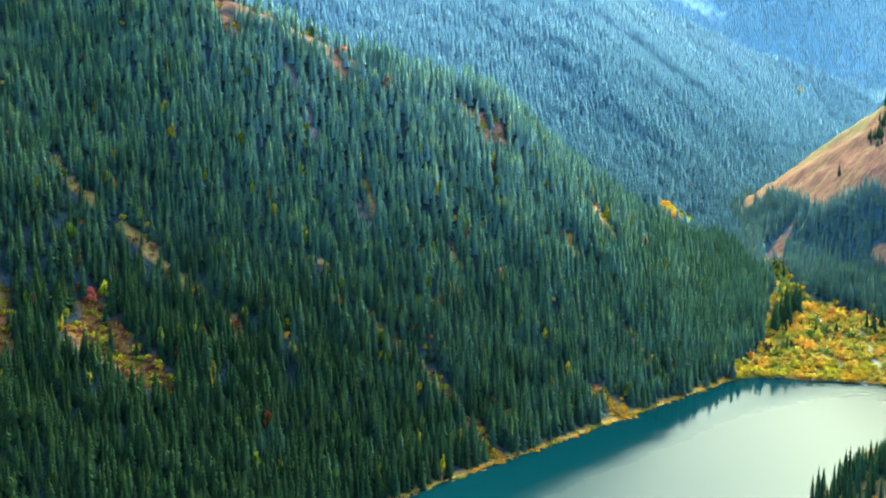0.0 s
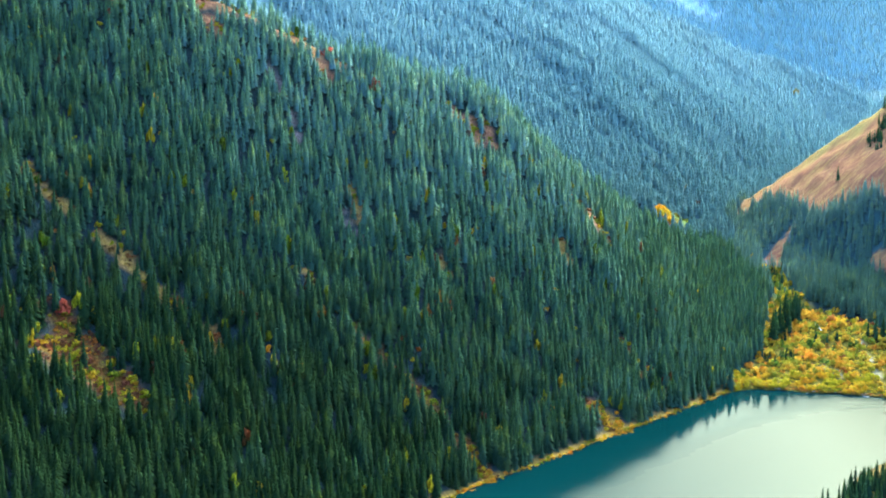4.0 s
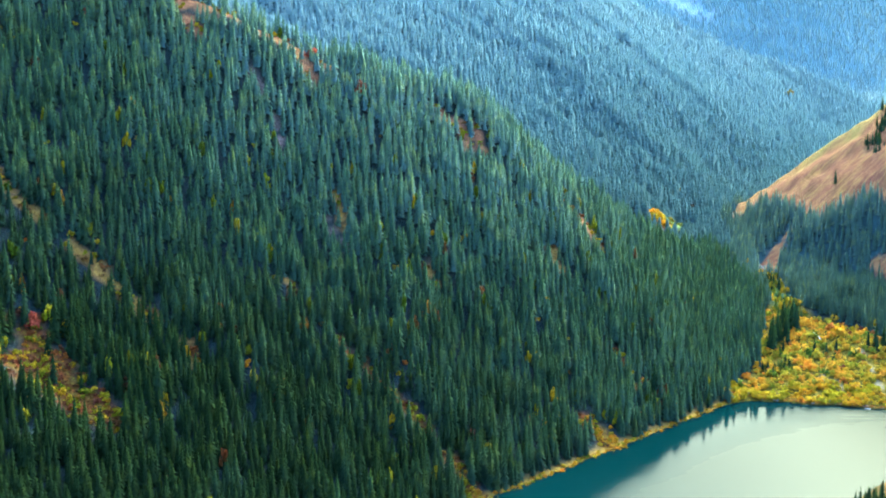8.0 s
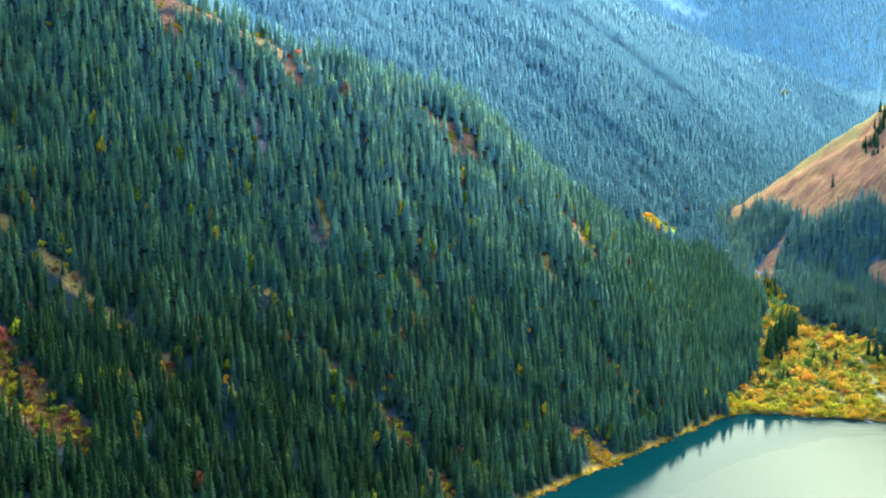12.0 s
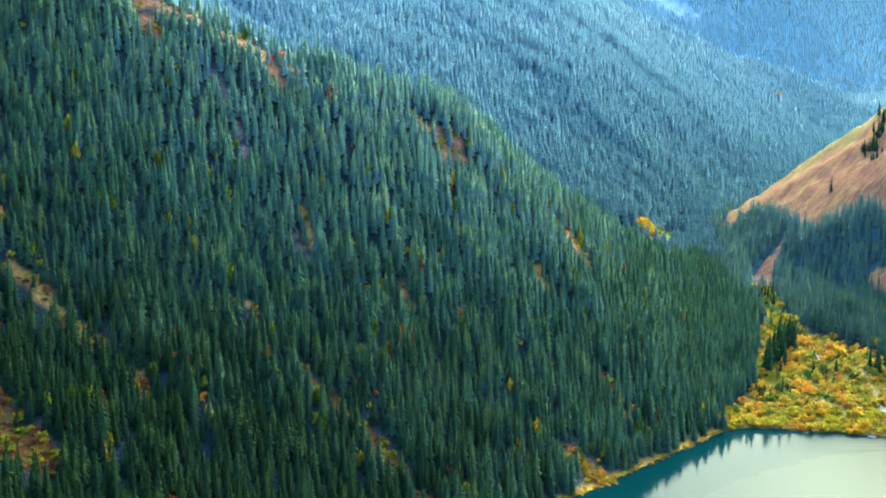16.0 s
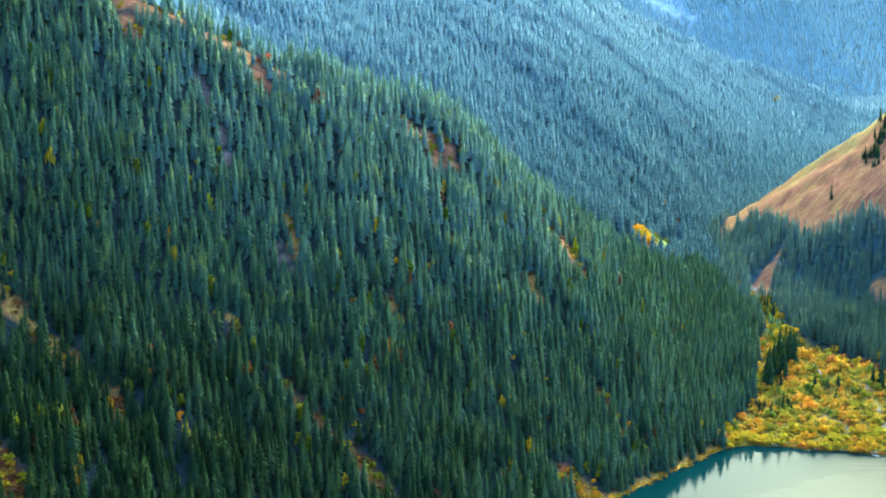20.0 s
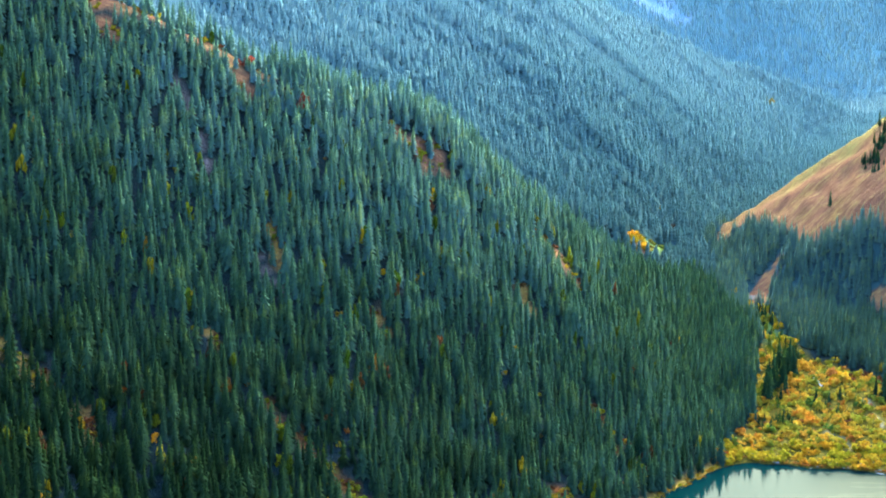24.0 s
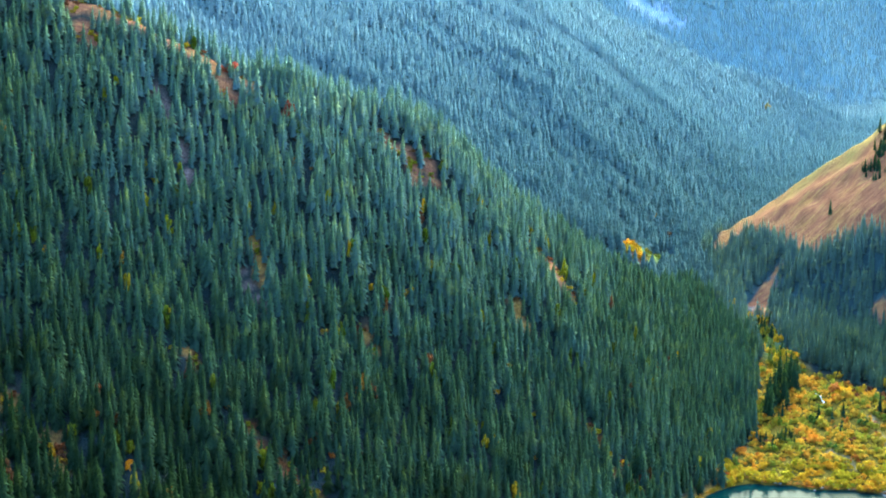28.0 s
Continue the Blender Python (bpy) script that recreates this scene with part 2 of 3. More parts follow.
def grass_hill(x, y):
    dx, dy = x - 500.0, y - 1900.0
    al, ac = 0.84 * dx - 0.54 * dy, -0.54 * dx - 0.84 * dy
    crest = np.minimum(136 + 0.74 * al, 520 + 0.1 * al)
    front = 10 * np.logaddexp(0, ac / 10)
    behind = 10 * np.logaddexp(0, -ac / 10)
    return crest - 0.42 * front - 0.0006 * np.minimum(front, 420) ** 2 - 0.55 * behind


def far_slope(x, y):
    yy = np.minimum(y, 3200)
    side = np.where(x < 420, 300 * (1 - np.exp(-np.maximum(420 - x, 0) / 300)), 420 - x)
    w = 0.86 * side + 0.51 * (yy - 1965)
    z = 0.125 * (yy - 1118) + np.where(w > 0, 0.70 * w, 0.3 * w)
    z = z + 8 * ripple(x + 0.5 * yy, yy, 330, 2) + 48 * np.exp(-((x - 305) ** 2 + (yy - 1770) ** 2) / 6000)
    z = z - np.interp(x, (250, 400, 504, 600, 780, 936, 1060), (70, 105, 112, 114, 87, 50, 0)) * smooth(2300, 3200, yy)
    z = np.where(z > 700, 700 + 0.35 * (z - 700), z)
    return z - 0.7 * np.maximum(y - 3200, 0)


def last_mountain(x, y):
    z = 250 + 0.80 * (y - 3650) + 0.10 * (x - 1000) + 40 * ripple(x, y * 0.5, 700, 5)
    return np.where(z > 720, 720 + 0.2 * (z - 720), z)


def right_bank(x, y):
    foot = 238 + 47 * smooth(764, 830, y) + 140 * smooth(830, 1010, y) + 75 * smooth(1010, 1180, y)
    return 0.45 * (x - foot)


def behind(x, y):
    return 0.45 * (-420 - y)


def height(x, y):
    x, y = np.asarray(x, float), np.asarray(y, float)
    far = smooth(1450, 1650, y)
    k = 5.0
    parts = [spur(x, y), valley(x, y), grass_hill(x, y) - 0.45 * np.maximum(1570 - y, 0) - 300 * smooth(1200, 1050, y), right_bank(x, y) - 500 * far, behind(x, y),
             far_slope(x, y) - 600 * (1 - smooth(1350, 1500, y)), last_mountain(x, y)]
    top = np.maximum.reduce(parts)
    z = top + k * np.log(sum(np.exp(np.clip((p - top) / k, -30, 0)) for p in parts))
    z = z - 5.0 * np.log(2) * 0.3
    land = smooth(2, 40, z)
    u, v = shore_uv(x, y)
    z = z + land * (4.6 * ripple(u, v * 0.30, 62, 1) + 1.6 * ripple(x, y, 31, 4)) + smooth(60, 260, z) * (6.0 * ripple(u, v * 0.3, 140, 6))
    return np.maximum(z, -7 + 0 * z)

# ---------------------------------------------------------------- mesh helpers
def mesh_from(name, verts, tris, mat, tint=None, young=None, soft=False):
    """A triangle mesh from arrays, quickly."""
    me = bpy.data.meshes.new(name)
    verts, tris = np.asarray(verts, np.float32), np.asarray(tris, np.int32)
    k = tris.shape[1]
    me.vertices.add(len(verts))
    me.vertices.foreach_set("co", verts.ravel())
    me.loops.add(tris.size)
    me.loops.foreach_set("vertex_index", tris.ravel())
    me.polygons.add(len(tris))
    me.polygons.foreach_set("loop_start", np.arange(0, tris.size, k, dtype=np.int32))
    me.polygons.foreach_set("loop_total", np.full(len(tris), k, np.int32))
    for key, value in (("tint", tint), ("young", young)):
        if value is not None:
            me.attributes.new(key, "FLOAT", "POINT").data.foreach_set("value", np.asarray(value, np.float32))
    if soft:
        me.polygons.foreach_set("use_smooth", np.ones(len(tris), bool))
    me.update(calc_edges=True)
    me.materials.append(mat)
    return me


def scattered(name, shapes, pos, scale, turn, tint, mat, soft=False):
    """One joined mesh of many copies of a few shapes."""
    n = len(pos)
    pos = np.asarray(pos)
    which = np.random.RandomState(n).randint(0, len(shapes), n)
    vs, fs, ts, ys, off = [], [], [], [], 0
    for i, (sv, sf, sy) in enumerate(shapes):
        idx = np.where(which == i)[0]
        if not len(idx):
            continue
        c, s = np.cos(turn[idx])[:, None], np.sin(turn[idx])[:, None]
        x = (sv[None, :, 0] * c - sv[None, :, 1] * s) * scale[idx, 0:1]
        y = (sv[None, :, 0] * s + sv[None, :, 1] * c) * scale[idx, 0:1]
        z = np.repeat(sv[None, :, 2], len(idx), 0) * scale[idx, 1:2]
        v = np.stack([x, y, z], -1) + pos[idx][:, None, :]
        f = sf[None] + (np.arange(len(idx)) * len(sv))[:, None, None] + off
        vs.append(v.reshape(-1, 3))
        fs.append(f.reshape(-1, 3))
        ts.append(np.repeat(tint[idx], len(sv)))
        ys.append(np.tile(sy, len(idx)))
        off += len(idx) * len(sv)
    return mesh_from(name, np.concatenate(vs), np.concatenate(fs), mat, np.concatenate(ts), np.concatenate(ys), soft)


def spruce_shape(seed, tiers, boughs, width=0.15):
    """A spruce of height 1: whorls of separate drooping boughs round a slim inner cone, ending in a bare spire."""
    r = np.random.RandomState(seed)
    v, f, y = [], [], []
    slim, belly = r.uniform(0.85, 1.15), r.uniform(0.70, 0.95)
    for k in range(tiers):
        h = (k + 0.35) / tiers
        z0 = 0.05 + 0.90 * h ** 0.95
        rad = slim * width * (1 - h) ** belly + 0.008
        a0 = r.uniform(0, 6.28)
        drop = 0.55 - 0.5 * h
        for j in range(boughs):
            out = rad * r.uniform(0.70, 1.22)
            a = a0 + 6.2832 * (j + r.uniform(-0.25, 0.25)) / boughs
            spread = r.uniform(0.42, 0.62)
            z = z0 + r.uniform(-0.4, 0.4) / tiers
            base = len(v)
            v.append((0.0, 0.0, z + 0.55 * rad + 0.3 / tiers))
            for side in (-1, 1):
                v.append((0.62 * out * math.cos(a + side * spread), 0.62 * out * math.sin(a + side * spread), z - 0.25 * drop * out))
            v.append((out * math.cos(a), out * math.sin(a), z - drop * out + 0.10 * rad))
            # Painted light: dim inside the bough, bright at its tip and higher up.
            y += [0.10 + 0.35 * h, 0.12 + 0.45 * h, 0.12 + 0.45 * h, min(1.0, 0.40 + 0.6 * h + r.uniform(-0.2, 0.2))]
            f += [(base, base + 1, base + 3), (base, base + 3, base + 2)]
    base = len(v)
    v.append((0.0, 0.0, 1.0))
    y.append(1.0)
    for j in range(5):
        a = 1.2566 * j
        v.append((0.42 * width * math.cos(a), 0.42 * width * math.sin(a), 0.04))
        y.append(0.0)
    f += [(base, base + 1 + j, base + 1 + (j + 1) % 5) for j in range(5)]
    return np.array(v), np.array(f), np.array(y)


def far_spruce_shape(seed, tiers, points, width):
    """A distant spruce of height 1: a few ragged skirts, slim and pointed."""
    r = np.random.RandomState(seed)
    v, f, y = [], [], []
    slim = r.uniform(0.85, 1.15)
    for k in range(tiers):
        h = k / tiers
        rad = slim * width * (1 - h) ** 0.9
        base = len(v)
        v.append((0.0, 0.0, min(1.0, h + 1.9 / tiers)))
        y.append(0.3 + 0.7 * h)
        a0 = r.uniform(0, 6.28)
        for j in range(points):
            a = a0 + 6.2832 * j / points
            out = rad * r.uniform(0.75, 1.2)
            v.append((out * math.cos(a), out * math.sin(a), h + r.uniform(-0.03, 0.05)))
            y.append(0.6 * h)
        f += [(base, base + 1 + j, base + 1 + (j + 1) % points) for j in range(points)]
    return np.array(v), np.array(f), np.array(y)


def bush_shape(seed, n, flat=0.8, size=0.15):
    """A leafy crown of radius about 1: small leaf clumps on uneven lobes of different reach, with gaps between them."""
    r = np.random.RandomState(seed)
    lobes = []
    for _ in range(r.randint(7, 12)):
        a, d = r.uniform(0, 6.28), 0.75 * math.sqrt(r.uniform(0, 1))
        lobes.append((d * math.cos(a), d * math.sin(a), r.uniform(0.12, 0.95 - 0.45 * d) * flat, r.uniform(0.16, 0.42)))
    weight = np.array([q[3] ** 1.6 for q in lobes])
    v, f = [], []
    for k in r.choice(len(lobes), n, p=weight / weight.sum()):
        lx, ly, lz, lr = lobes[k]
        d = r.normal(0, 1, 3)
        d /= np.linalg.norm(d)
        d[2] = abs(d[2]) * 1.05 - 0.25
        p = np.array((lx, ly, lz)) + d * lr * r.uniform(0.5, 1.25)
        p[2] = max(p[2], 0.04)
        a = d + r.normal(0, 0.7, 3)
        a /= np.linalg.norm(a)
        t = np.cross(a, r.normal(0, 1, 3))
        t /= np.linalg.norm(t) + 1e-6
        q = np.cross(a, t)
        b = len(v)
        w = size * r.uniform(0.45, 1.35)
        for e in (t * w, q * w * 0.8 + a * 0.3 * w, -t * w * 0.9, -q * w - a * 0.2 * w):
            v.append(p + e)
        f += [(b, b + 1, b + 2), (b, b + 2, b + 3)]
    return np.array(v), np.array(f), np.zeros(len(v))


def trunk_mesh(name, r0, h, mat, forks=0, seed=1):
    """A tapered trunk of height h, with a few limbs where it forks."""
    bm = bmesh.new()
    rnd = random.Random(seed)

    def limb(a, b, ra, rb):
        a, b = Vector(a), Vector(b)
        m = Matrix.Translation((a + b) / 2) @ (b - a).to_track_quat("Z", "Y").to_matrix().to_4x4()
        bmesh.ops.create_cone(bm, cap_ends=True, segments=6, radius1=ra, radius2=rb, depth=(b - a).length, matrix=m)

    limb((0, 0, -0.4), (0.02 * h, 0.01 * h, h), r0, r0 * 0.35)
    for i in range(forks):
        a = 6.28 * (i + rnd.random() * 0.5) / forks
        z = h * rnd.uniform(0.25, 0.6)
        limb((0, 0, z), (0.45 * h * math.cos(a), 0.45 * h * math.sin(a), z + 0.4 * h), r0 * 0.45, r0 * 0.12)
    me = bpy.data.meshes.new(name)
    bm.to_mesh(me)
    bm.free()
    me.materials.append(mat)
    return me


# ---------------------------------------------------------------- bare ground: from (x, y) to (x, y), half width
CREST_GRASS = [(-215, 1192, -165, 1200, 8), (-140, 1200, -112, 1206, 7), (-108, 1196, -100, 1182, 5), (-90, 1206, -82, 1200, 4), (-205, 1172, -195, 1165, 5),
               (19, 1230, 27, 1216, 4), (36, 1228, 44, 1215, 5), (51, 1230, 58, 1218, 4), (125, 1252, 135, 1235, 4), (144, 1262, 154, 1250, 4), (159, 1262, 173, 1240, 6)]
SLOPE_GRASS = [(-312, 971, -289, 954, 2.2), (-289, 954, -272, 953, 2.4), (-252, 948, -236, 948, 2.6), (-236, 948, -223, 942, 3.0), (-223, 942, -203, 935, 2.4), (-203, 935, -185, 926, 3.0), (-163, 910, -150, 896, 2.6),
               (-300, 1164, -282, 1150, 3), (-365, 1180, -336, 1155, 3), (-391, 1148, -380, 1130, 3), (-70, 1086, -60, 1062, 1.6), (-99, 991, -92, 982, 2), (5, 1067, 14, 1054, 2), (119, 1170, 127, 1156, 2.4)]
LOW_GRASS = [(-254, 842, -198, 828, 13), (-255, 878, -246, 828, 9), (-240, 856, -226, 840, 12), (-311, 845, -293, 800, 6), (-19, 936, 7, 914, 5), (-60, 964, -48, 948, 3), (23, 894, 44, 852, 6),
             (134, 1003, 156, 975, 9), (169, 1108, 185, 1077, 3), (193, 1091, 200, 1070, 3), (-40, 952, -33, 942, 3)]
OPPOSITE_GRASS = [(524, 1704, 514, 1672, 8), (514, 1672, 501, 1652, 6), (482, 1650, 470, 1640, 5), (455, 1628, 442, 1604, 11), (430, 1582, 436, 1540, 9), (533, 1482, 541, 1458, 8), (400, 1890, 404, 1880, 4), (318, 1752, 330, 1736, 12)]
SCREE_PATCHES = [(-148, 1155, -138, 1140, 2), (-137, 1144, -121, 1120, 2.5), (-125, 1122, -114, 1096, 2), (-73, 1060, -55, 1042, 2), (432, 1596, 424, 1572, 7)]
MEADOWS = [(336, 1754, 386, 1848, 11), (397, 1385, 406, 1440, 11), (406, 1440, 418, 1505, 9), (418, 1505, 414, 1560, 5)]
PALE_ROCK = [(815, 4200, 885, 4130, 26), (905, 4110, 925, 4080, 12), (760, 4290, 800, 4230, 30)]
SAND = [(372, 1176, 379, 1164, 2.2), (379, 1164, 384, 1147, 1.8), (428, 1240, 422, 1188, 0.8), (422, 1188, 414, 1143, 0.6), (414, 1143, 412, 1112, 0.8)]


_gr = np.random.RandomState(23)
GAPS = []                         # small clearings that hold one bright tree each
for _ in range(420):
    _x, _y = _gr.uniform(-400, 290), _gr.uniform(800, 1340)
    _u, _v = shore_uv(_x, _y)
    if 18 < _v and _y < crest_y(_x) - 6 and _x > -0.36 * _y and len(GAPS) < 42 and ripple(_u, _v * 0.30, 62, 1) > -0.1:
        GAPS.append((_x, _y, _x * 0.99, _y - 7.0, 1.7))


def patch(x, y, patches, grow=1.0):
    s = np.zeros_like(x)
    wob = 1 + 0.4 * ripple(x, y, 11, 3)
    for ax, ay, bx, by, w in patches:
        ex, ey = bx - ax, by - ay
        k = np.clip(((x - ax) * ex + (y - ay) * ey) / (ex * ex + ey * ey), 0, 1)
        d = np.hypot(x - ax - k * ex, y - ay - k * ey) / (w * grow + 1.0) * wob
        s = np.maximum(s, smooth(1.2, 0.7, d))
    return s


def grass_mask(x, y, grow=1.0):
    return np.maximum.reduce([patch(x, y, CREST_GRASS, grow), patch(x, y, SLOPE_GRASS, grow), patch(x, y, LOW_GRASS, grow), patch(x, y, OPPOSITE_GRASS, grow)])


def hill_bare(x, y):
    """The open grass slope of the opposite spur: bare on top, wooded below."""
    dx, dy = x - 500.0, y - 1900.0
    al, ac = 0.84 * dx - 0.54 * dy, -0.54 * dx - 0.84 * dy
    edge = np.interp(al, (-60, -20, 30, 68, 110, 150, 180, 210, 300), (72, 78, 84, 112, 172, 222, 236, 244, 310)) + 7 * ripple(x, y, 45, 2)
    return smooth(edge + 8, edge - 4, ac) * smooth(-26, -14, al) * smooth(-150, -90, ac) * (x < 1100) * (y > 1350)


def delta(x, y):
    """The golden delta at the head of the lake, narrowing up the valley."""
    left = np.interp(y, (1070, 1141, 1198, 1262, 1385, 1450), (256, 273, 316, 340, 376, 396)) + 4 * ripple(x, y, 40, 1)
    right = np.interp(y, (1070, 1215, 1260, 1313, 1338, 1352, 1420), (486, 482, 464, 448, 432, 419, 402)) + 4 * ripple(x, y, 35, 3)
    return smooth(left - 4, left + 4, x) * smooth(right + 4, right - 4, x) * smooth(1400, 1380, y) * (y > 1070)


# ---------------------------------------------------------------- ground and lake
def ground():
    xs = np.concatenate([np.arange(-2600, -520, 52), np.arange(-520, 760, 6.0), np.arange(760, 2700, 40)])
    ys = np.concatenate([np.arange(-1500, 600, 70), np.arange(600, 2060, 6.0), np.arange(2060, 4760, 30)])
    X, Y = np.meshgrid(xs, ys)
    Z = height(X, Y)
    nx, ny = len(xs), len(ys)
    i = np.arange(ny - 1)[:, None] * nx + np.arange(nx - 1)[None]
    quads = np.stack([i, i + 1, i + nx + 1, i + nx], -1).reshape(-1, 4)
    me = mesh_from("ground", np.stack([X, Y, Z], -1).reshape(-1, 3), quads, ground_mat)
    u, v = shore_uv(X, Y)
    strand = smooth(13, 3, v) * (v > -6) * (u > -200) * (u < 470)
    grass = np.maximum.reduce([patch(X, Y, CREST_GRASS), patch(X, Y, SLOPE_GRASS), patch(X, Y, OPPOSITE_GRASS), hill_bare(X, Y)])
    down = -0.54 * (X - 500.0) - 0.84 * (Y - 1900.0)
    straw = hill_bare(X, Y) * smooth(85, 5, down + 22 * ripple(X, Y, 70, 4)) * (0.25 + 0.75 * smooth(20, 130, 0.84 * (X - 500.0) - 0.54 * (Y - 1900.0)))
    russet = patch(X, Y, LOW_GRASS)
    # The distance mask and the last mask place the painted haze.
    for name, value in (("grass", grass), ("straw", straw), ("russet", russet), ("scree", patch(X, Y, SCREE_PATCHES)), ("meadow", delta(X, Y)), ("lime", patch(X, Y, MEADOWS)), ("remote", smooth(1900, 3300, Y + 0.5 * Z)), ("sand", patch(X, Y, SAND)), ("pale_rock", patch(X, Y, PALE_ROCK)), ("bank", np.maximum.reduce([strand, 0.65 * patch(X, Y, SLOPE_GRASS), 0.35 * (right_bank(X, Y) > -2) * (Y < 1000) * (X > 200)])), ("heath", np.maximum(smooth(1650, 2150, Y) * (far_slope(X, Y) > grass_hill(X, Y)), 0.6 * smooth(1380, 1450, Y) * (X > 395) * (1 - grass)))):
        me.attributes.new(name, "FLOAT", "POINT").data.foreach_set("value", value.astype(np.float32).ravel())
    me.polygons.foreach_set("use_smooth", np.ones(len(quads), bool))
    return tagged(new("ground", me), "mountain slopes with forest floor, orange autumn grass and scree", "ground", kind="structure")


ground()


def lake():
    xs, ys = np.linspace(-900, 620, 153), np.linspace(-480, 1145, 164)
    X, Y = np.meshgrid(xs, ys)
    nx = len(xs)
    i = np.arange(len(ys) - 1)[:, None] * nx + np.arange(nx - 1)[None]
    me = mesh_from("water", np.stack([X, Y, 0 * X], -1).reshape(-1, 3), np.stack([i, i + 1, i + nx + 1, i + nx], -1).reshape(-1, 4), water_mat)
    off = -shore_uv(X, Y)[1]
    head = 1131 - 0.33 * (X - 300) - Y
    breeze = smooth(15, 100, off) * (0.62 * smooth(-6, 6, head) + 0.38 * smooth(20, 210, head))
    me.attributes.new("breeze", "FLOAT", "POINT").data.foreach_set("value", breeze.astype(np.float32).ravel())
    return tagged(new("water", me), "calm turquoise mountain lake mirroring the pale sky", "lake", kind="structure")


lake()


# ---------------------------------------------------------------- forests
def jittered(x0, x1, y0, y1, step, seed):
    r = np.random.RandomState(seed)
    X, Y = np.meshgrid(np.arange(x0, x1, step), np.arange(y0, y1, step))
    x, y = X.ravel() + r.uniform(-0.7, 0.7, X.size) * step, Y.ravel() + r.uniform(-0.7, 0.7, X.size) * step
    return x, y, r


def open_ground(x, y):
    return np.maximum.reduce([patch(x, y, GAPS), grass_mask(x, y, 1.15), patch(x, y, SCREE_PATCHES, 1.15), patch(x, y, MEADOWS), hill_bare(x, y), delta(x, y)])


NEAR_SHAPES = [spruce_shape(i, 12, 6, 0.190) for i in range(14)]
MID_SHAPES = [spruce_shape(20 + i, 10, 6, 0.170) for i in range(8)]
FAR_SHAPES = [far_spruce_shape(40 + i, 4, 5, 0.27) for i in range(6)]
TINY_SHAPES = [far_spruce_shape(50 + i, 3, 5, 0.22) for i in range(6)]


def trees_at(x, y, r, low, high):
    z = height(x, y)
    h = (low + (high - low) * r.beta(1.6, 1.4, len(x))) * (0.86 + 0.14 * ripple(x, y, 40, 8))
    w = h * r.uniform(0.85, 1.2, len(x))
    # Besides random tone, tint follows painted haze: up with height and along the shore.
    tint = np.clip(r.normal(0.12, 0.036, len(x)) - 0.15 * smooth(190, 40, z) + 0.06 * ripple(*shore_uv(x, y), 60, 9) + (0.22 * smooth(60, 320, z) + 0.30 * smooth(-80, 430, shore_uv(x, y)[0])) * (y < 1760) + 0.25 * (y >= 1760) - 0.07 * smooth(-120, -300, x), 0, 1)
    return np.stack([x, y, z - 0.5], -1), np.stack([w, h], -1), r.uniform(0, 6.28, len(x)), tint


def view_strip(x, y):
    """The strip on the camera's side of each bare patch, kept free of trees so the patch shows."""
    return np.maximum.reduce([patch(x, y + 8, CREST_GRASS), patch(x, y + 7, SLOPE_GRASS, 0.7), patch(x, y + 8, LOW_GRASS[:3]), patch(x, y + 7, LOW_GRASS[3:], 0.8)])


def near_forest():
    x, y, r = jittered(-520, 420, 600, 1800, 5.5, 11)
    u, v = shore_uv(x, y)
    keep = (v > 7 - 20 * smooth(1150, 1200, y) + 3 * ripple(x, y, 20, 2)) & (y < crest_y(x) + 24 + 46 * smooth(150, 300, x)) & ((np.maximum.reduce([open_ground(x, y), view_strip(x, y)]) < 0.3) | (r.uniform(0, 1, len(x)) < 0.04)) & (r.uniform(0, 1, len(x)) > 0.06) & (x > -0.37 * y - 12) & (x < 390)
    x, y, u, v = x[keep], y[keep], u[keep], v[keep]
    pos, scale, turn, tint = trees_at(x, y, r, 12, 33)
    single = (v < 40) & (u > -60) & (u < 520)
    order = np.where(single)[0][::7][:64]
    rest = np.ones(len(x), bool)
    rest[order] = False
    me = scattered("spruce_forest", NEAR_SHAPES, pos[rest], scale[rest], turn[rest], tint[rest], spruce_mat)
    tagged(new("spruce_forest", me), "dense dark green spruce forest on the near slope", "forest", kind="stuff")
    return [(pos[i], scale[i], turn[i]) for i in order]


single_spruces = near_forest()


def spruce_things(places, group, label):
    crowns = [mesh_from("crown", v, f, spruce_single_mat, None, y) for v, f, y in NEAR_SHAPES]
    trunk = trunk_mesh("trunk", 0.016, 0.55, bark_mat)
    first = []
    for i, me in enumerate(crowns):
        e = tagged(new("spruce"), label, "tree", group)
        for n, d in (("crown", me), ("trunk", trunk)):
            p = new(n, d)
            p.parent = e
        first.append(e)
    for k, (p, s, t) in enumerate(places):
        m = Matrix.LocRotScale(Vector(p), Euler((0, 0, t)), Vector((s[0], s[0], s[1])))
        if k < len(first):
            first[k].matrix_basis = m
        else:
            src = first[k % len(first)]
            o = tagged(new("spruce"), label, "tree", group)
            for c in src.children:
                q = new(c.name.split(".")[0], c.data)
                q.parent = o
            o.matrix_basis = m


spruce_things(single_spruces, "spruces along the lake shore", "tall narrow dark green spruce standing by the lake shore")


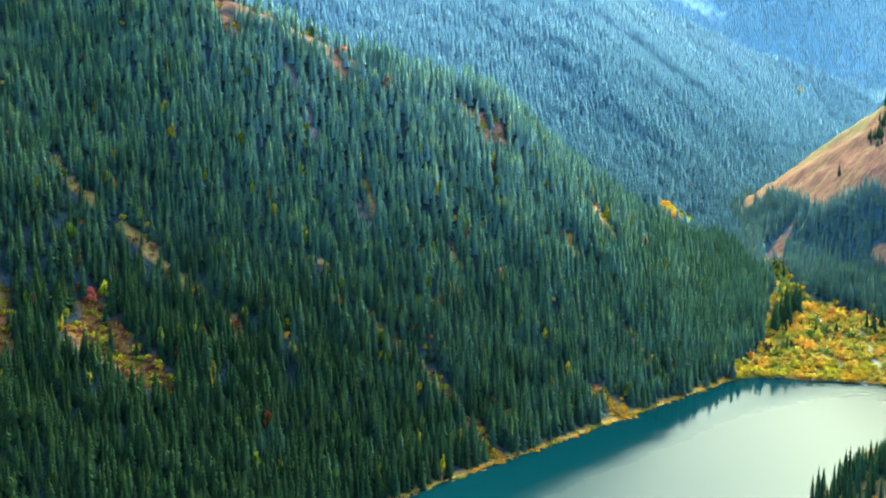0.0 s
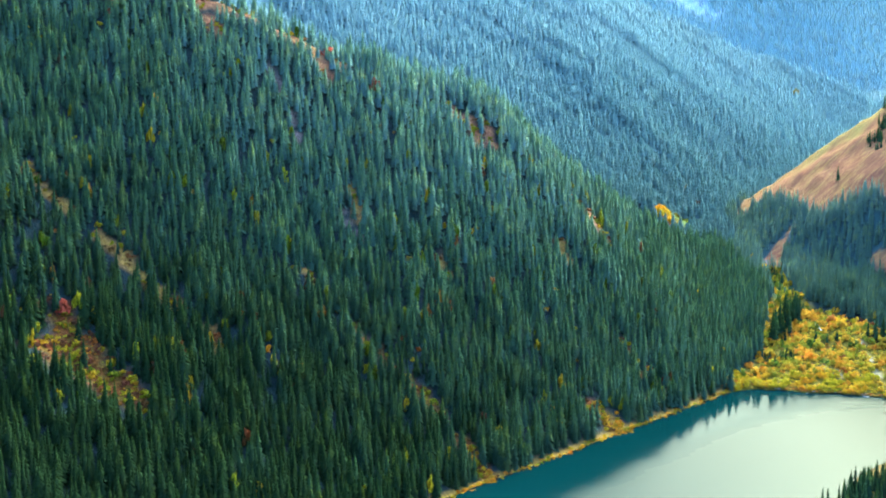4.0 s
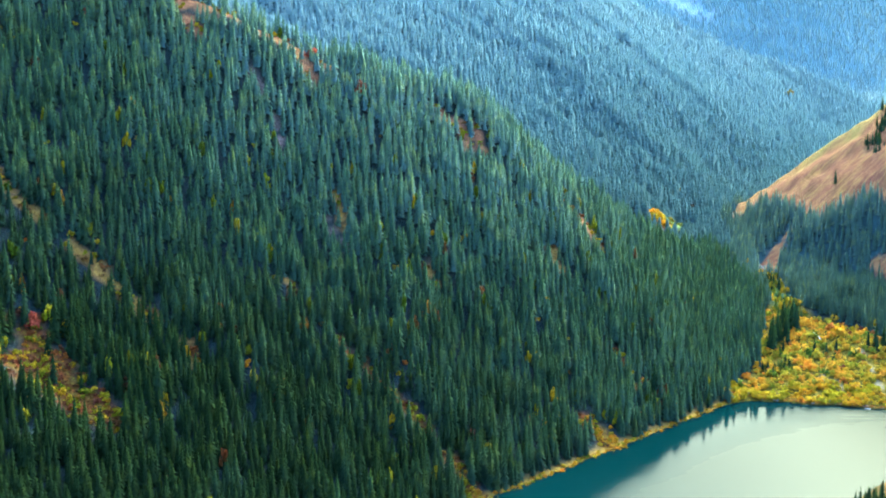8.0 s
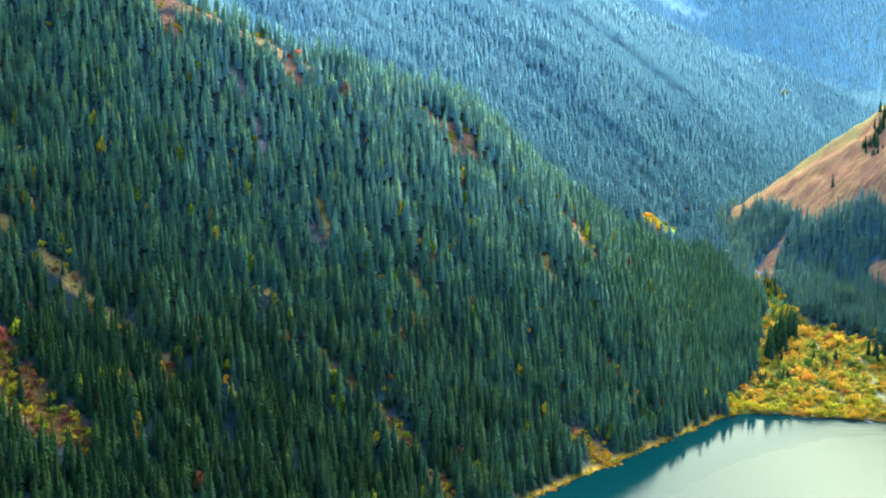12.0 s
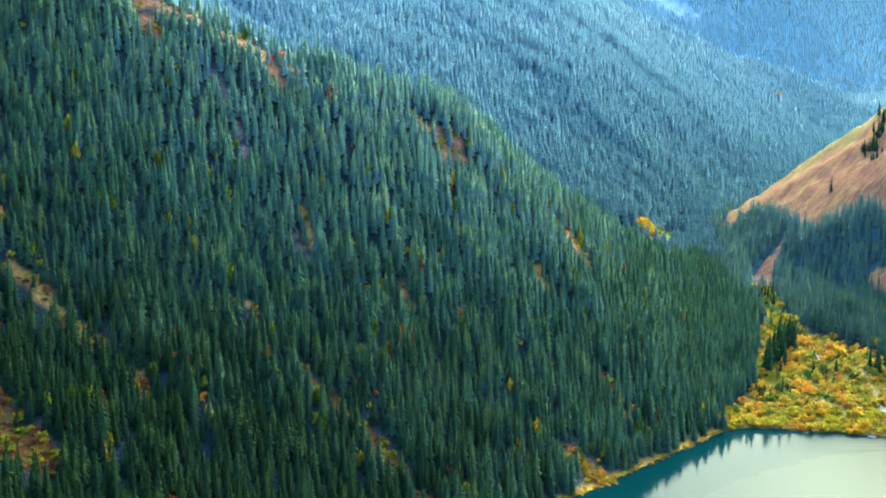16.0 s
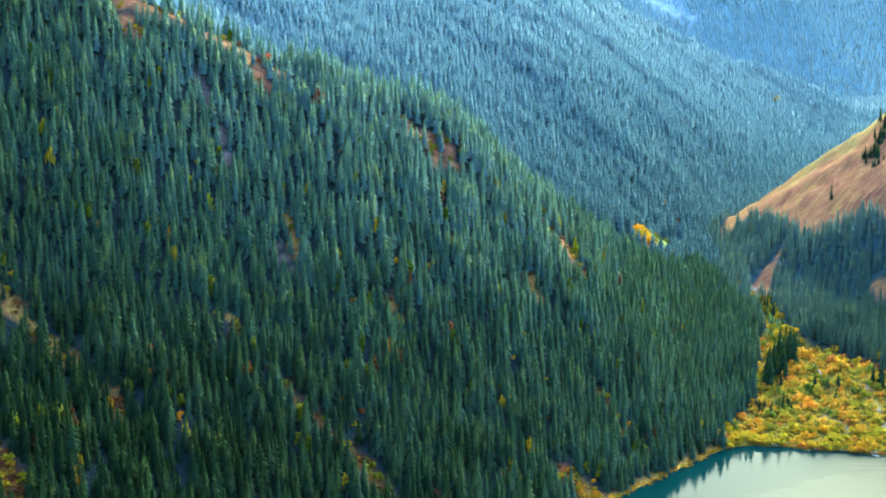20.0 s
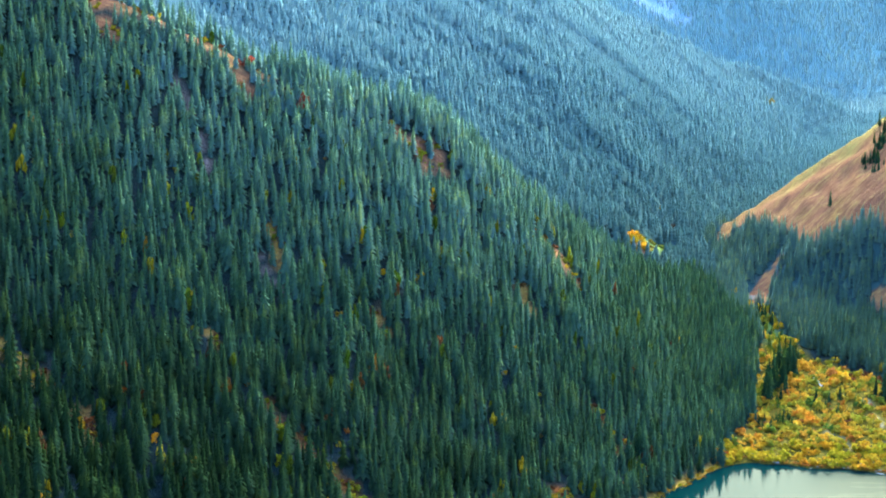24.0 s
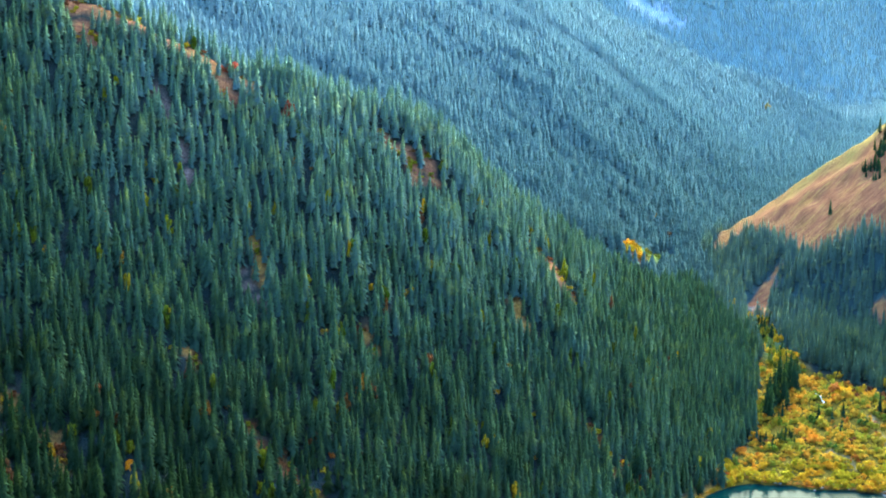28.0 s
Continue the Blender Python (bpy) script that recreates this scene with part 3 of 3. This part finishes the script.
def right_forest():
    """The woods on the grass hill's lower side and in the valley."""
    x, y, r = jittered(330, 900, 1240, 1990, 6.0, 12)
    u, v = shore_uv(x, y)
    near = (v > 4) & (y < crest_y(x) + 70) & (x < 390)
    keep = (open_ground(x, y) < 0.3) & ~near & (patch(x, y + 12, MEADOWS) < 0.4) & (x < 0.42 * y + 40) & ((grass_hill(x, y) >= far_slope(x, y) + 12) | (y < 1660)) & (r.uniform(0, 1, len(x)) > 0.06)
    x, y = x[keep], y[keep]
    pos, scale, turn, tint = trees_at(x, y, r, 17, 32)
    # Painted haze: tint is lifted over the hillside and up the valley.
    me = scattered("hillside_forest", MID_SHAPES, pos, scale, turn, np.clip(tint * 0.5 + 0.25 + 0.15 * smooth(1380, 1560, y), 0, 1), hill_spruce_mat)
    tagged(new("hillside_forest", me), "dark spruce forest below the grassy hill, blue-green with painted haze", "forest", kind="stuff")


right_forest()


def far_forest():
    x, y, r = jittered(-900, 1500, 1400, 3260, 7.6, 13)
    keep = (x > 40 - 0.27 * y) & (x < 0.40 * y) & (open_ground(x, y) < 0.3) & (r.uniform(0, 1, len(x)) > 0.05) & (grass_hill(x, y) < far_slope(x, y) + 12) & (y >= 1660) & (height(x, y) < 620)
    keep &= np.maximum.reduce([patch(x, y + 12, MEADOWS), patch(x, y + 22, MEADOWS), patch(x, y + 14, [(870, 3036, 890, 3056, 12), (408, 1930, 414, 1932, 7)])]) < 0.4
    keep &= ~((shore_uv(x, y)[1] > 4) & (y < crest_y(x) + 70) & (x < 390))
    x, y = x[keep], y[keep]
    pos, scale, turn, tint = trees_at(x, y, r, 16, 29)
    # Haze painted into the needles: tint climbs with distance and height.
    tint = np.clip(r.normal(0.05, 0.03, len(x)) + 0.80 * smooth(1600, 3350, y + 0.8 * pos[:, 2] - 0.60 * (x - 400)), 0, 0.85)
    me = scattered("mountain_forest", FAR_SHAPES, pos, scale, turn, tint, hazed_spruce_mat, True)
    tagged(new("mountain_forest", me), "conifer forest covering the mountainside, blue-green with painted haze", "forest", kind="stuff")
    x, y, r = jittered(100, 2300, 3240, 4500, 11.5, 14)
    keep = (r.uniform(0, 1, len(x)) > 0.06) & (x < 0.46 * y) & (x > 0.12 * y) & (height(x, y) < 760) & (patch(x, y, PALE_ROCK) < 0.4)
    x, y = x[keep], y[keep]
    pos, scale, turn, tint = trees_at(x, y, r, 14, 22)
    # Close to the palest stop: these trees are painted deep in haze.
    me = scattered("distant_forest", TINY_SHAPES, pos, scale * np.array((1.0, 1.2)), turn, np.clip(r.normal(0.93, 0.04, len(x)), 0, 1), hazed_spruce_mat, True)
    tagged(new("distant_forest", me), "distant conifer forest, pale blue with painted haze", "forest", kind="stuff")


far_forest()


def bank_spruces():
    x, y, r = jittered(225, 420, 690, 960, 5.4, 15)
    keep = (right_bank(x, y) > 0.5) & (x < 0.377 * y) & (y > 730) & (r.uniform(0, 1, len(x)) > 0.15)
    x, y = x[keep], y[keep]
    pos, scale, turn, tint = trees_at(x, y, r, 15, 28)
    scale[:, 0] *= 0.72
    spruce_things([(pos[i], scale[i], turn[i]) for i in range(len(x))][:115], "spruces on the near bank", "slender dark spruce on the lake's near bank")


bank_spruces()


# ---------------------------------------------------------------- golden shrubs of the delta
BUSHES = [bush_shape(60 + i, 210, 1.0, 0.132) for i in range(12)]
THIN_BUSHES = [bush_shape(80 + i, 100, 1.0, 0.18) for i in range(12)]


def shrub_things(places, name, label, category, group, mat, trunk_h=0.5):
    crowns = [mesh_from("crown", v, f, mat) for v, f, _ in BUSHES]
    trunk = trunk_mesh("stem", 0.06, trunk_h, bark_mat, 4)
    for k, (x, y, r, h, turn) in enumerate(places):
        o = tagged(new(name), label, category, group)
        for n, d in (("crown", crowns[k % len(crowns)]), ("stem", trunk)):
            q = new(n, d)
            q.parent = o
        o.matrix_basis = Matrix.LocRotScale(Vector((x, y, float(height(x, y)) - 0.1)), Euler((0, 0, turn)), Vector((r, r, h)))


def delta_shrubs():
    """Lime and yellow willows in front, orange and brown ones behind, a low rusty rim at the water."""
    x, y, r = jittered(262, 490, 1060, 1400, 5.6, 16)
    back = smooth(1185, 1235, y + 14 * ripple(x, y, 50, 2))
    keep = (delta(x, y) > 0.4) & (patch(x, y, SAND) < 0.3) & (height(x, y) > 0.25) & (r.uniform(0, 1, len(x)) > 0.08 + 0.14 * back + 0.35 * smooth(1265, 1330, y)) & (ripple(x, y, 26, 6) > -1.05)
    x, y, back = x[keep], y[keep], back[keep]
    size = (2.4 + 3.2 * r.uniform(0, 1, len(x)) ** 1.7) * (1.1 + 0.3 * ripple(x, y, 30, 5))
    tall = size * r.uniform(0.75, 1.2, len(x)) * (1 + 0.25 * back)
    turn = r.uniform(0, 6.28, len(x))
    order = np.argsort(y)
    warm = back + r.normal(0, 0.3, len(x)) > 0.8
    single = order[:300]
    rest = np.ones(len(x), bool)
    rest[single] = False
    for pick, mat, label, group in ((~warm, gold_mat, "rounded yellow-green autumn shrub on the lake delta", "yellow shrubs on the delta"), (warm, amber_mat, "orange-brown autumn shrub on the lake delta", "orange shrubs on the delta")):
        shrub_things([(x[i], y[i], size[i], tall[i], turn[i]) for i in single if pick[i]], "willow_shrub" if mat is gold_mat else "shrub", label, "shrub", group, mat)
    pos = np.stack([x, y, height(x, y) - 0.1], -1)[rest]
    me = scattered("thicket", THIN_BUSHES, pos, np.stack([size, tall], -1)[rest], turn[rest], np.clip(0.50 + 0.2 * ripple(x, y, 36, 7)[rest] + r.normal(0, 0.2, rest.sum()), 0, 1), gold_stuff_mat)
    tagged(new("thicket", me), "thicket of yellow, olive and orange autumn shrubs on the valley floor", "shrubs", kind="stuff")
    rim = []
    for k in np.arange(266, 436, 2.3):
        ys = 1131 - 0.33 * (k - 300) + 5 * float(ripple(np.array(k), np.array(0.0), 45, 3))
        rim.append((k, ys + r.uniform(0.5, 3.5), r.uniform(1.2, 2.3), r.uniform(1.0, 1.9), r.uniform(0, 6.28)))
    for k in range(60):
        px, py = r.uniform(254, 298), r.uniform(1118, 1146)
        if float(height(px, py)) > 0.3:
            rim.append((px, py, r.uniform(1.4, 2.8), r.uniform(1.2, 2.8), px))
    shrub_things(rim, "low_shrub", "low rust-orange shrub at the delta's waterline", "shrub", "rusty rim of the delta", rust_mat)
    places = []
    for s in np.arange(-20, 500, 3.0):
        k = r.uniform(0.3, 6.5)
        places.append((SHORE[0] + 0.652 * s - 0.758 * k, SHORE[1] + 0.758 * s + 0.652 * k, r.uniform(1.2, 2.8), r.uniform(1.0, 2.8), r.uniform(0, 6.28)))
    shrub_things(places[::2], "shore_shrub", "low yellow autumn shrub at the water's edge", "shrub", "shrubs along the shore", gold_mat)
    shrub_things(places[1::2], "shore_shrub", "low amber autumn shrub at the water's edge", "shrub", "amber shrubs along the shore", amber_mat)
    cove = [(132 + 26 * k + r.uniform(-7, 7), 1003 - 30 * k + r.uniform(-7, 7), r.uniform(1.6, 3.6), r.uniform(2.0, 4.5), 9 * k) for k in r.uniform(0, 1, 34)]
    cove += [(27 + 17 * k + r.uniform(-5, 5), 890 - 38 * k + r.uniform(-5, 5), r.uniform(1.4, 3.0), r.uniform(1.8, 3.6), 9 * k) for k in r.uniform(0, 1, 22)]
    shrub_things(cove, "gully_shrub", "bright orange shrub in a gully above the shore", "shrub", "orange shrubs in the gullies", amber_mat)


delta_shrubs()


def slope_shrubs():
    """Bushes on the open patches of the wooded slope."""
    x, y, r = jittered(-420, 230, 790, 1270, 3.2, 17)
    keep = (np.maximum(grass_mask(x, y), patch(x, y, MEADOWS)) > 0.5) & (r.uniform(0, 1, len(x)) > 0.15) & (shore_uv(x, y)[1] > 3) & (ripple(x, y, 15, 2) + r.uniform(-0.5, 0.5, len(x)) > -0.05 - 0.6 * patch(x, y, LOW_GRASS[:3])) & ((y < 1150) | (r.uniform(0, 1, len(x)) < 0.4))
    x, y = x[keep], y[keep]
    n = len(x)
    size = 1.0 + 3.4 * r.uniform(0, 1, n) ** 1.6
    me = scattered("brush", THIN_BUSHES, np.stack([x, y, height(x, y) - 0.2], -1), np.stack([size, size * r.uniform(0.8, 1.4, n)], -1), r.uniform(0, 6.28, n), np.clip(r.choice((0.2, 0.45, 0.9, 0.97), n) + r.normal(0, 0.1, n), 0, 1), under_mat)
    tagged(new("brush", me), "scattered orange and olive brush on the open patches of the slope", "shrubs", kind="stuff")


slope_shrubs()


def understorey():
    """Yellow-green broadleaved trees on the ribs between the spruces."""
    x, y, r = jittered(-480, 300, 760, 1320, 13.0, 19)
    u, v = shore_uv(x, y)
    rib = ripple(u, v * 0.30, 62, 1)
    keep = (v > 10) & (y < crest_y(x) + 10) & (rib > 0.15) & (r.uniform(0, 1, len(x)) < 0.5) & (open_ground(x, y) < 0.3) & (x > -0.42 * y - 40)
    x, y = x[keep], y[keep]
    n = len(x)
    size = r.uniform(1.6, 3.4, n)
    me = scattered("understorey", THIN_BUSHES, np.stack([x, y, height(x, y) - 0.2], -1), np.stack([size * 1.3, r.uniform(9, 15, n)], -1), r.uniform(0, 6.28, n), np.clip(r.choice((0.05, 0.15, 0.35, 0.9), n) + r.normal(0, 0.1, n), 0, 1), under_mat)
    tagged(new("understorey", me), "yellow-green broadleaved crowns among the spruces", "trees", kind="stuff")


understorey()

RED_TREES = [(-101, 1201, 8.0, 10), (-53, 1180, 6.0, 16), (-257, 878, 6.5, 11), (-287, 1136, 4, 7)]
YELLOW_TREES = [(38, 1112, 3.5, 8), (-140, 1072, 3, 9), (-159, 899, 4, 8), (-44, 1185, 4, 9), (338, 1741, 6, 9), (320, 1746, 8, 13), (329, 1742, 7, 11), (318, 1735, 7, 11), (326, 1731, 6, 9), (334, 1746, 6, 10), (322, 1724, 6, 9), (330, 1752, 7, 13), (376, 1391, 3, 9), (392, 1377, 4, 10), (396, 1453, 4, 8), (408, 1532, 4, 8), (417, 1447, 4, 9), (405, 1382, 5, 11), (407, 1584, 5, 8), (402, 1492, 4, 8), (413, 1416, 4, 10), (398, 1410, 4, 9), (424, 1428, 3, 9), (352, 1752, 4, 6), (376, 1760, 4, 7), (316, 1742, 7, 12), (324, 1750, 8, 12), (334, 1738, 6, 9), (312, 1730, 6, 9), (120, 1140, 3, 7), (-320, 1152, 5, 7), (419, 1281, 7, 10), (427, 1284, 5, 9), (469, 1303, 4, 12), (445, 1300, 5, 9), (400, 1962, 5, 12)]
shrub_things([(x, y, r, h, 0.7 * i) for i, (x, y, r, h) in enumerate(RED_TREES)], "red_tree", "broad red-leaved autumn tree among the spruces", "tree", "red autumn trees", red_mat, 0.6)
shrub_things([(x, y, r, h, 0.9 * i) for i, (x, y, r, h) in enumerate(YELLOW_TREES)], "yellow_tree", "yellow and orange autumn tree in a gap of the forest", "tree", "yellow autumn trees", yellow_mat, 0.6)


def delta_spruces():
    """Young spruces among the shrubs at the delta's wooded edge and up the stream."""
    r = np.random.RandomState(18)
    places = []
    tall = [(343, 1237, 30), (344, 1248, 33), (350, 1256, 28), (352, 1268, 32), (358, 1275, 30), (367, 1277, 36), (362, 1286, 31), (372, 1290, 30), (384, 1300, 34), (378, 1306, 30), (376, 1318, 28), (390, 1312, 26),
            (384, 1236, 18), (386, 1240, 13), (395, 1234, 15), (391, 1231, 9), (407, 1241, 13), (411, 1238, 8), (444, 1236, 26), (449, 1229, 30), (458, 1232, 28), (438, 1240, 22), (402, 1340, 16), (396, 1350, 18)]
    for k in range(22):
        s = r.uniform(0, 1)
        tall.append((342 + 52 * s + r.uniform(-5, 14), 1236 + 125 * s + r.uniform(-8, 8), r.uniform(9, 28)))
    for k in range(34):
        tall.append((r.uniform(322, 352), r.uniform(1186, 1216), r.uniform(6, 12)) if k < 20 else (r.uniform(350, 400), r.uniform(1205, 1222), r.uniform(5, 9)))
    for px, py, h in tall:
        w = h * r.uniform(0.85, 1.1)
        places.append(((px, py, float(height(px, py)) - 0.4), (w, h), px))
    spruce_things(places, "spruces on the delta", "green spruce among the golden shrubs")
    lone = [(540, 1659, 20), (636, 1762, 22), (630, 1730, 24), (641, 1748, 18), (648, 1736, 20)]
    for cx, cy, n in ((590, 1684, 6), (598, 1680, 6), (606, 1690, 7), (612, 1697, 5), (598, 1655, 4), (618, 1712, 5), (588, 1646, 3)):
        for k in range(n):
            lone.append((cx + r.uniform(-4, 4), cy + r.uniform(-10, 10), r.uniform(9, 18)))
    spruce_things([((px, py, float(height(px, py)) - 0.5), (h, h), px) for px, py, h in lone], "lone spruces on the grassy hill", "lone dark spruce on the open orange hillside")


delta_spruces()


# ---------------------------------------------------------------- the stream
def stream():
    """White water tumbling down to the delta, as a ragged ribbon laid on the ground."""
    r = np.random.RandomState(5)
    v, f = [], []
    n = 16
    for i in range(n):
        k = i / (n - 1)
        x, y = 398 + 1.5 * math.sin(4 * k) + 3 * k * k, 1290 - 24 * k
        w = 0.5 + 0.45 * r.rand()
        for s in (-1, -0.3, 0.3, 1):
            px = x + s * w
            v.append((px, y, float(height(px, y)) + 0.45 + 0.35 * (1 - s * s) + 0.2 * r.rand()))
    for i in range(n - 1):
        for j in range(3):
            a = 4 * i + j
            f += [(a, a + 1, a + 5), (a, a + 5, a + 4)]
    m, nt, b = material("white_water", 0.4)
    nt.links.new(ramp(nt, noise_tex(nt, 0.8), [(0.35, (0.16, 0.19, 0.19)), (0.6, (0.40, 0.42, 0.41))]), b.inputs["Base Color"])
    tagged(new("stream", mesh_from("stream", v, f, m)), "narrow white cascade between golden shrubs", "stream", kind="structure")


stream()


def boulders():
    """Pale rocks along the delta's waterline and a few on the meadow."""
    m, nt, b = material("rock", 0.85)
    nt.links.new(ramp(nt, noise_tex(nt, 0.9, 5.0), [(0.3, (0.045, 0.042, 0.036)), (0.7, (0.14, 0.125, 0.105))]), b.inputs["Base Color"])
    shapes = []
    for k in range(4):
        bm = bmesh.new()
        bmesh.ops.create_icosphere(bm, subdivisions=2, radius=1.0)
        for q in bm.verts:
            q.co *= 1 + 0.35 * noise.noise(q.co * 1.3 + Vector((7 * k, 0, 0)))
            q.co.z = max(q.co.z * 0.65, -0.25)
        me = bpy.data.meshes.new("boulder")
        bm.to_mesh(me)
        bm.free()
        me.materials.append(m)
        shapes.append(me)
    r = random.Random(3)
    for i in range(34):
        x = r.uniform(372, 430) if i < 22 else r.uniform(300, 372)
        y = 1131 - 0.33 * (x - 300) + 5 * float(ripple(np.array(x), np.array(0.0), 45, 3)) + r.uniform(-1.5, 4)
        s = r.uniform(0.5, 1.7)
        if i > 31:
            x, y, s = ((345, 1187, 1.2), (396, 1152, 1.3))[i - 32]
        o = tagged(new("boulder", shapes[i % 4]), "pale grey boulder at the waterline" if i < 32 else "pale boulder among the golden shrubs", "rock", "boulders along the shore")
        o.matrix_basis = Matrix.LocRotScale(Vector((x, y, max(float(height(x, y)), -0.3) + 0.1)), Euler((0, 0, r.uniform(0, 6))), Vector((s, s, s * 0.8)))


boulders()

BARE_SHRUBS = [(-186, 845, 3.5, 5), (-180, 839, 3, 4.5), (-236, 868, 2.5, 3.5), (-228, 856, 2.6, 3), (-46, 1168, 3, 5), (452, 1296, 4, 9), (446, 1288, 3.5, 7), (438, 1300, 3, 6), (436, 1286, 3, 5), (411, 1931, 5, 10), (415, 1934, 4, 8)]
brown_mat = leaves("brown_leaves", [(0.0, (0.10, 0.05, 0.045)), (1.0, (0.16, 0.085, 0.06))])
shrub_things([(x, y, r, h, 1.3 * i) for i, (x, y, r, h) in enumerate(BARE_SHRUBS)], "bare_shrub", "nearly leafless grey-brown shrub among the spruces", "shrub", "leafless shrubs", brown_mat, 0.7)

PALE_TREES = [(876, 3040, 9, 13), (886, 3048, 10, 15), (892, 3062, 8, 12), (880, 3056, 8, 12), (868, 3030, 6, 10), (700, 2260, 5, 9), (640, 2150, 4, 8)]
shrub_things([(x, y, r, h, 1.1 * i) for i, (x, y, r, h) in enumerate(PALE_TREES)], "pale_tree", "pale yellow autumn tree in the distant forest", "tree", "pale trees on the far slope", pale_mat, 0.6)

GAP_MATS = ((yellow_mat, "small yellow autumn tree in a gap between spruces", "yellow trees in the gaps"), (gold_mat, "small lime-green and yellow tree between spruces", "lime trees in the gaps"), (rust_mat, "small rust-orange tree between spruces", "rusty trees in the gaps"))
for i, (mat, label, group) in enumerate(GAP_MATS):
    r = random.Random(40 + i)
    shrub_things([(x, y, q, q * r.uniform(1.2, 2.0), r.uniform(0, 6)) for (x, y, _, _, _), q in ((g, r.uniform(1.7, 3.2)) for g in GAPS[i::3])], "broadleaved_tree", label, "tree", group, mat, 0.6)


def valley_trees():
    """Lime and yellow young trees and a few spruces where the stream comes down between the woods."""
    r = random.Random(77)
    line = ((396, 1372), (404, 1420), (414, 1470), (421, 1510), (414, 1558))
    lime, gold = [], []
    for k in range(84):
        q = r.random() * 3.999
        (ax, ay), (bx, by) = line[int(q)], line[int(q) + 1]
        f = q - int(q)
        spread = 13 - 2.4 * q
        place = (ax + (bx - ax) * f + r.uniform(-spread, spread), ay + (by - ay) * f + r.uniform(-6, 6), r.uniform(1.8, 3.4), r.uniform(4.5, 10.0), r.uniform(0, 6))
        (gold if k % 4 == 0 else lime).append(place)
    for k in range(34):
        q = r.random()
        lime.append((338 + 54 * q + r.uniform(-6, 12), 1228 + 140 * q + r.uniform(-8, 8), r.uniform(2.0, 3.6), r.uniform(4.0, 9.0), r.uniform(0, 6)))
    for k in range(26):
        q = r.random()
        lime.append((336 + 50 * q + r.uniform(-9, 9), 1754 + 94 * q + r.uniform(-9, 9), r.uniform(2.4, 4.2), r.uniform(2.4, 4.6), r.uniform(0, 6)))
    spruces = []
    for k in range(34):
        q = r.random()
        px, py, h = 392 + 28 * q + r.uniform(-12, 10), 1372 + 150 * q, r.uniform(7, 19)
        spruces.append(((px, py, float(height(px, py)) - 0.4), (h, h), 6 * q))
    spruce_things(spruces, "spruces along the stream", "young green spruce among lime-coloured trees by the stream")
    shrub_things(lime, "young_tree", "lime-green young tree beside the stream", "tree", "lime trees along the stream", lime_mat, 0.6)
    shrub_things(gold, "young_tree", "golden young tree beside the stream", "tree", "golden trees along the stream", yellow_mat, 0.6)


valley_trees()


def bank_shrubs():
    """Ochre and gold brush under the spruces of the near bank."""
    r = random.Random(91)
    places = []
    while len(places) < 46:
        x, y = r.uniform(240, 330), r.uniform(730, 850)
        if 0.6 < float(height(x, y)) < 30:
            places.append((x, y, r.uniform(1.4, 3.0), r.uniform(1.4, 3.4), r.uniform(0, 6)))
    shrub_things(places[::2], "bank_shrub", "ochre shrub under the spruces of the near bank", "shrub", "ochre shrubs on the near bank", amber_mat)
    shrub_things(places[1::2], "bank_shrub", "olive-gold shrub under the spruces of the near bank", "shrub", "gold shrubs on the near bank", lime_mat)


bank_shrubs()
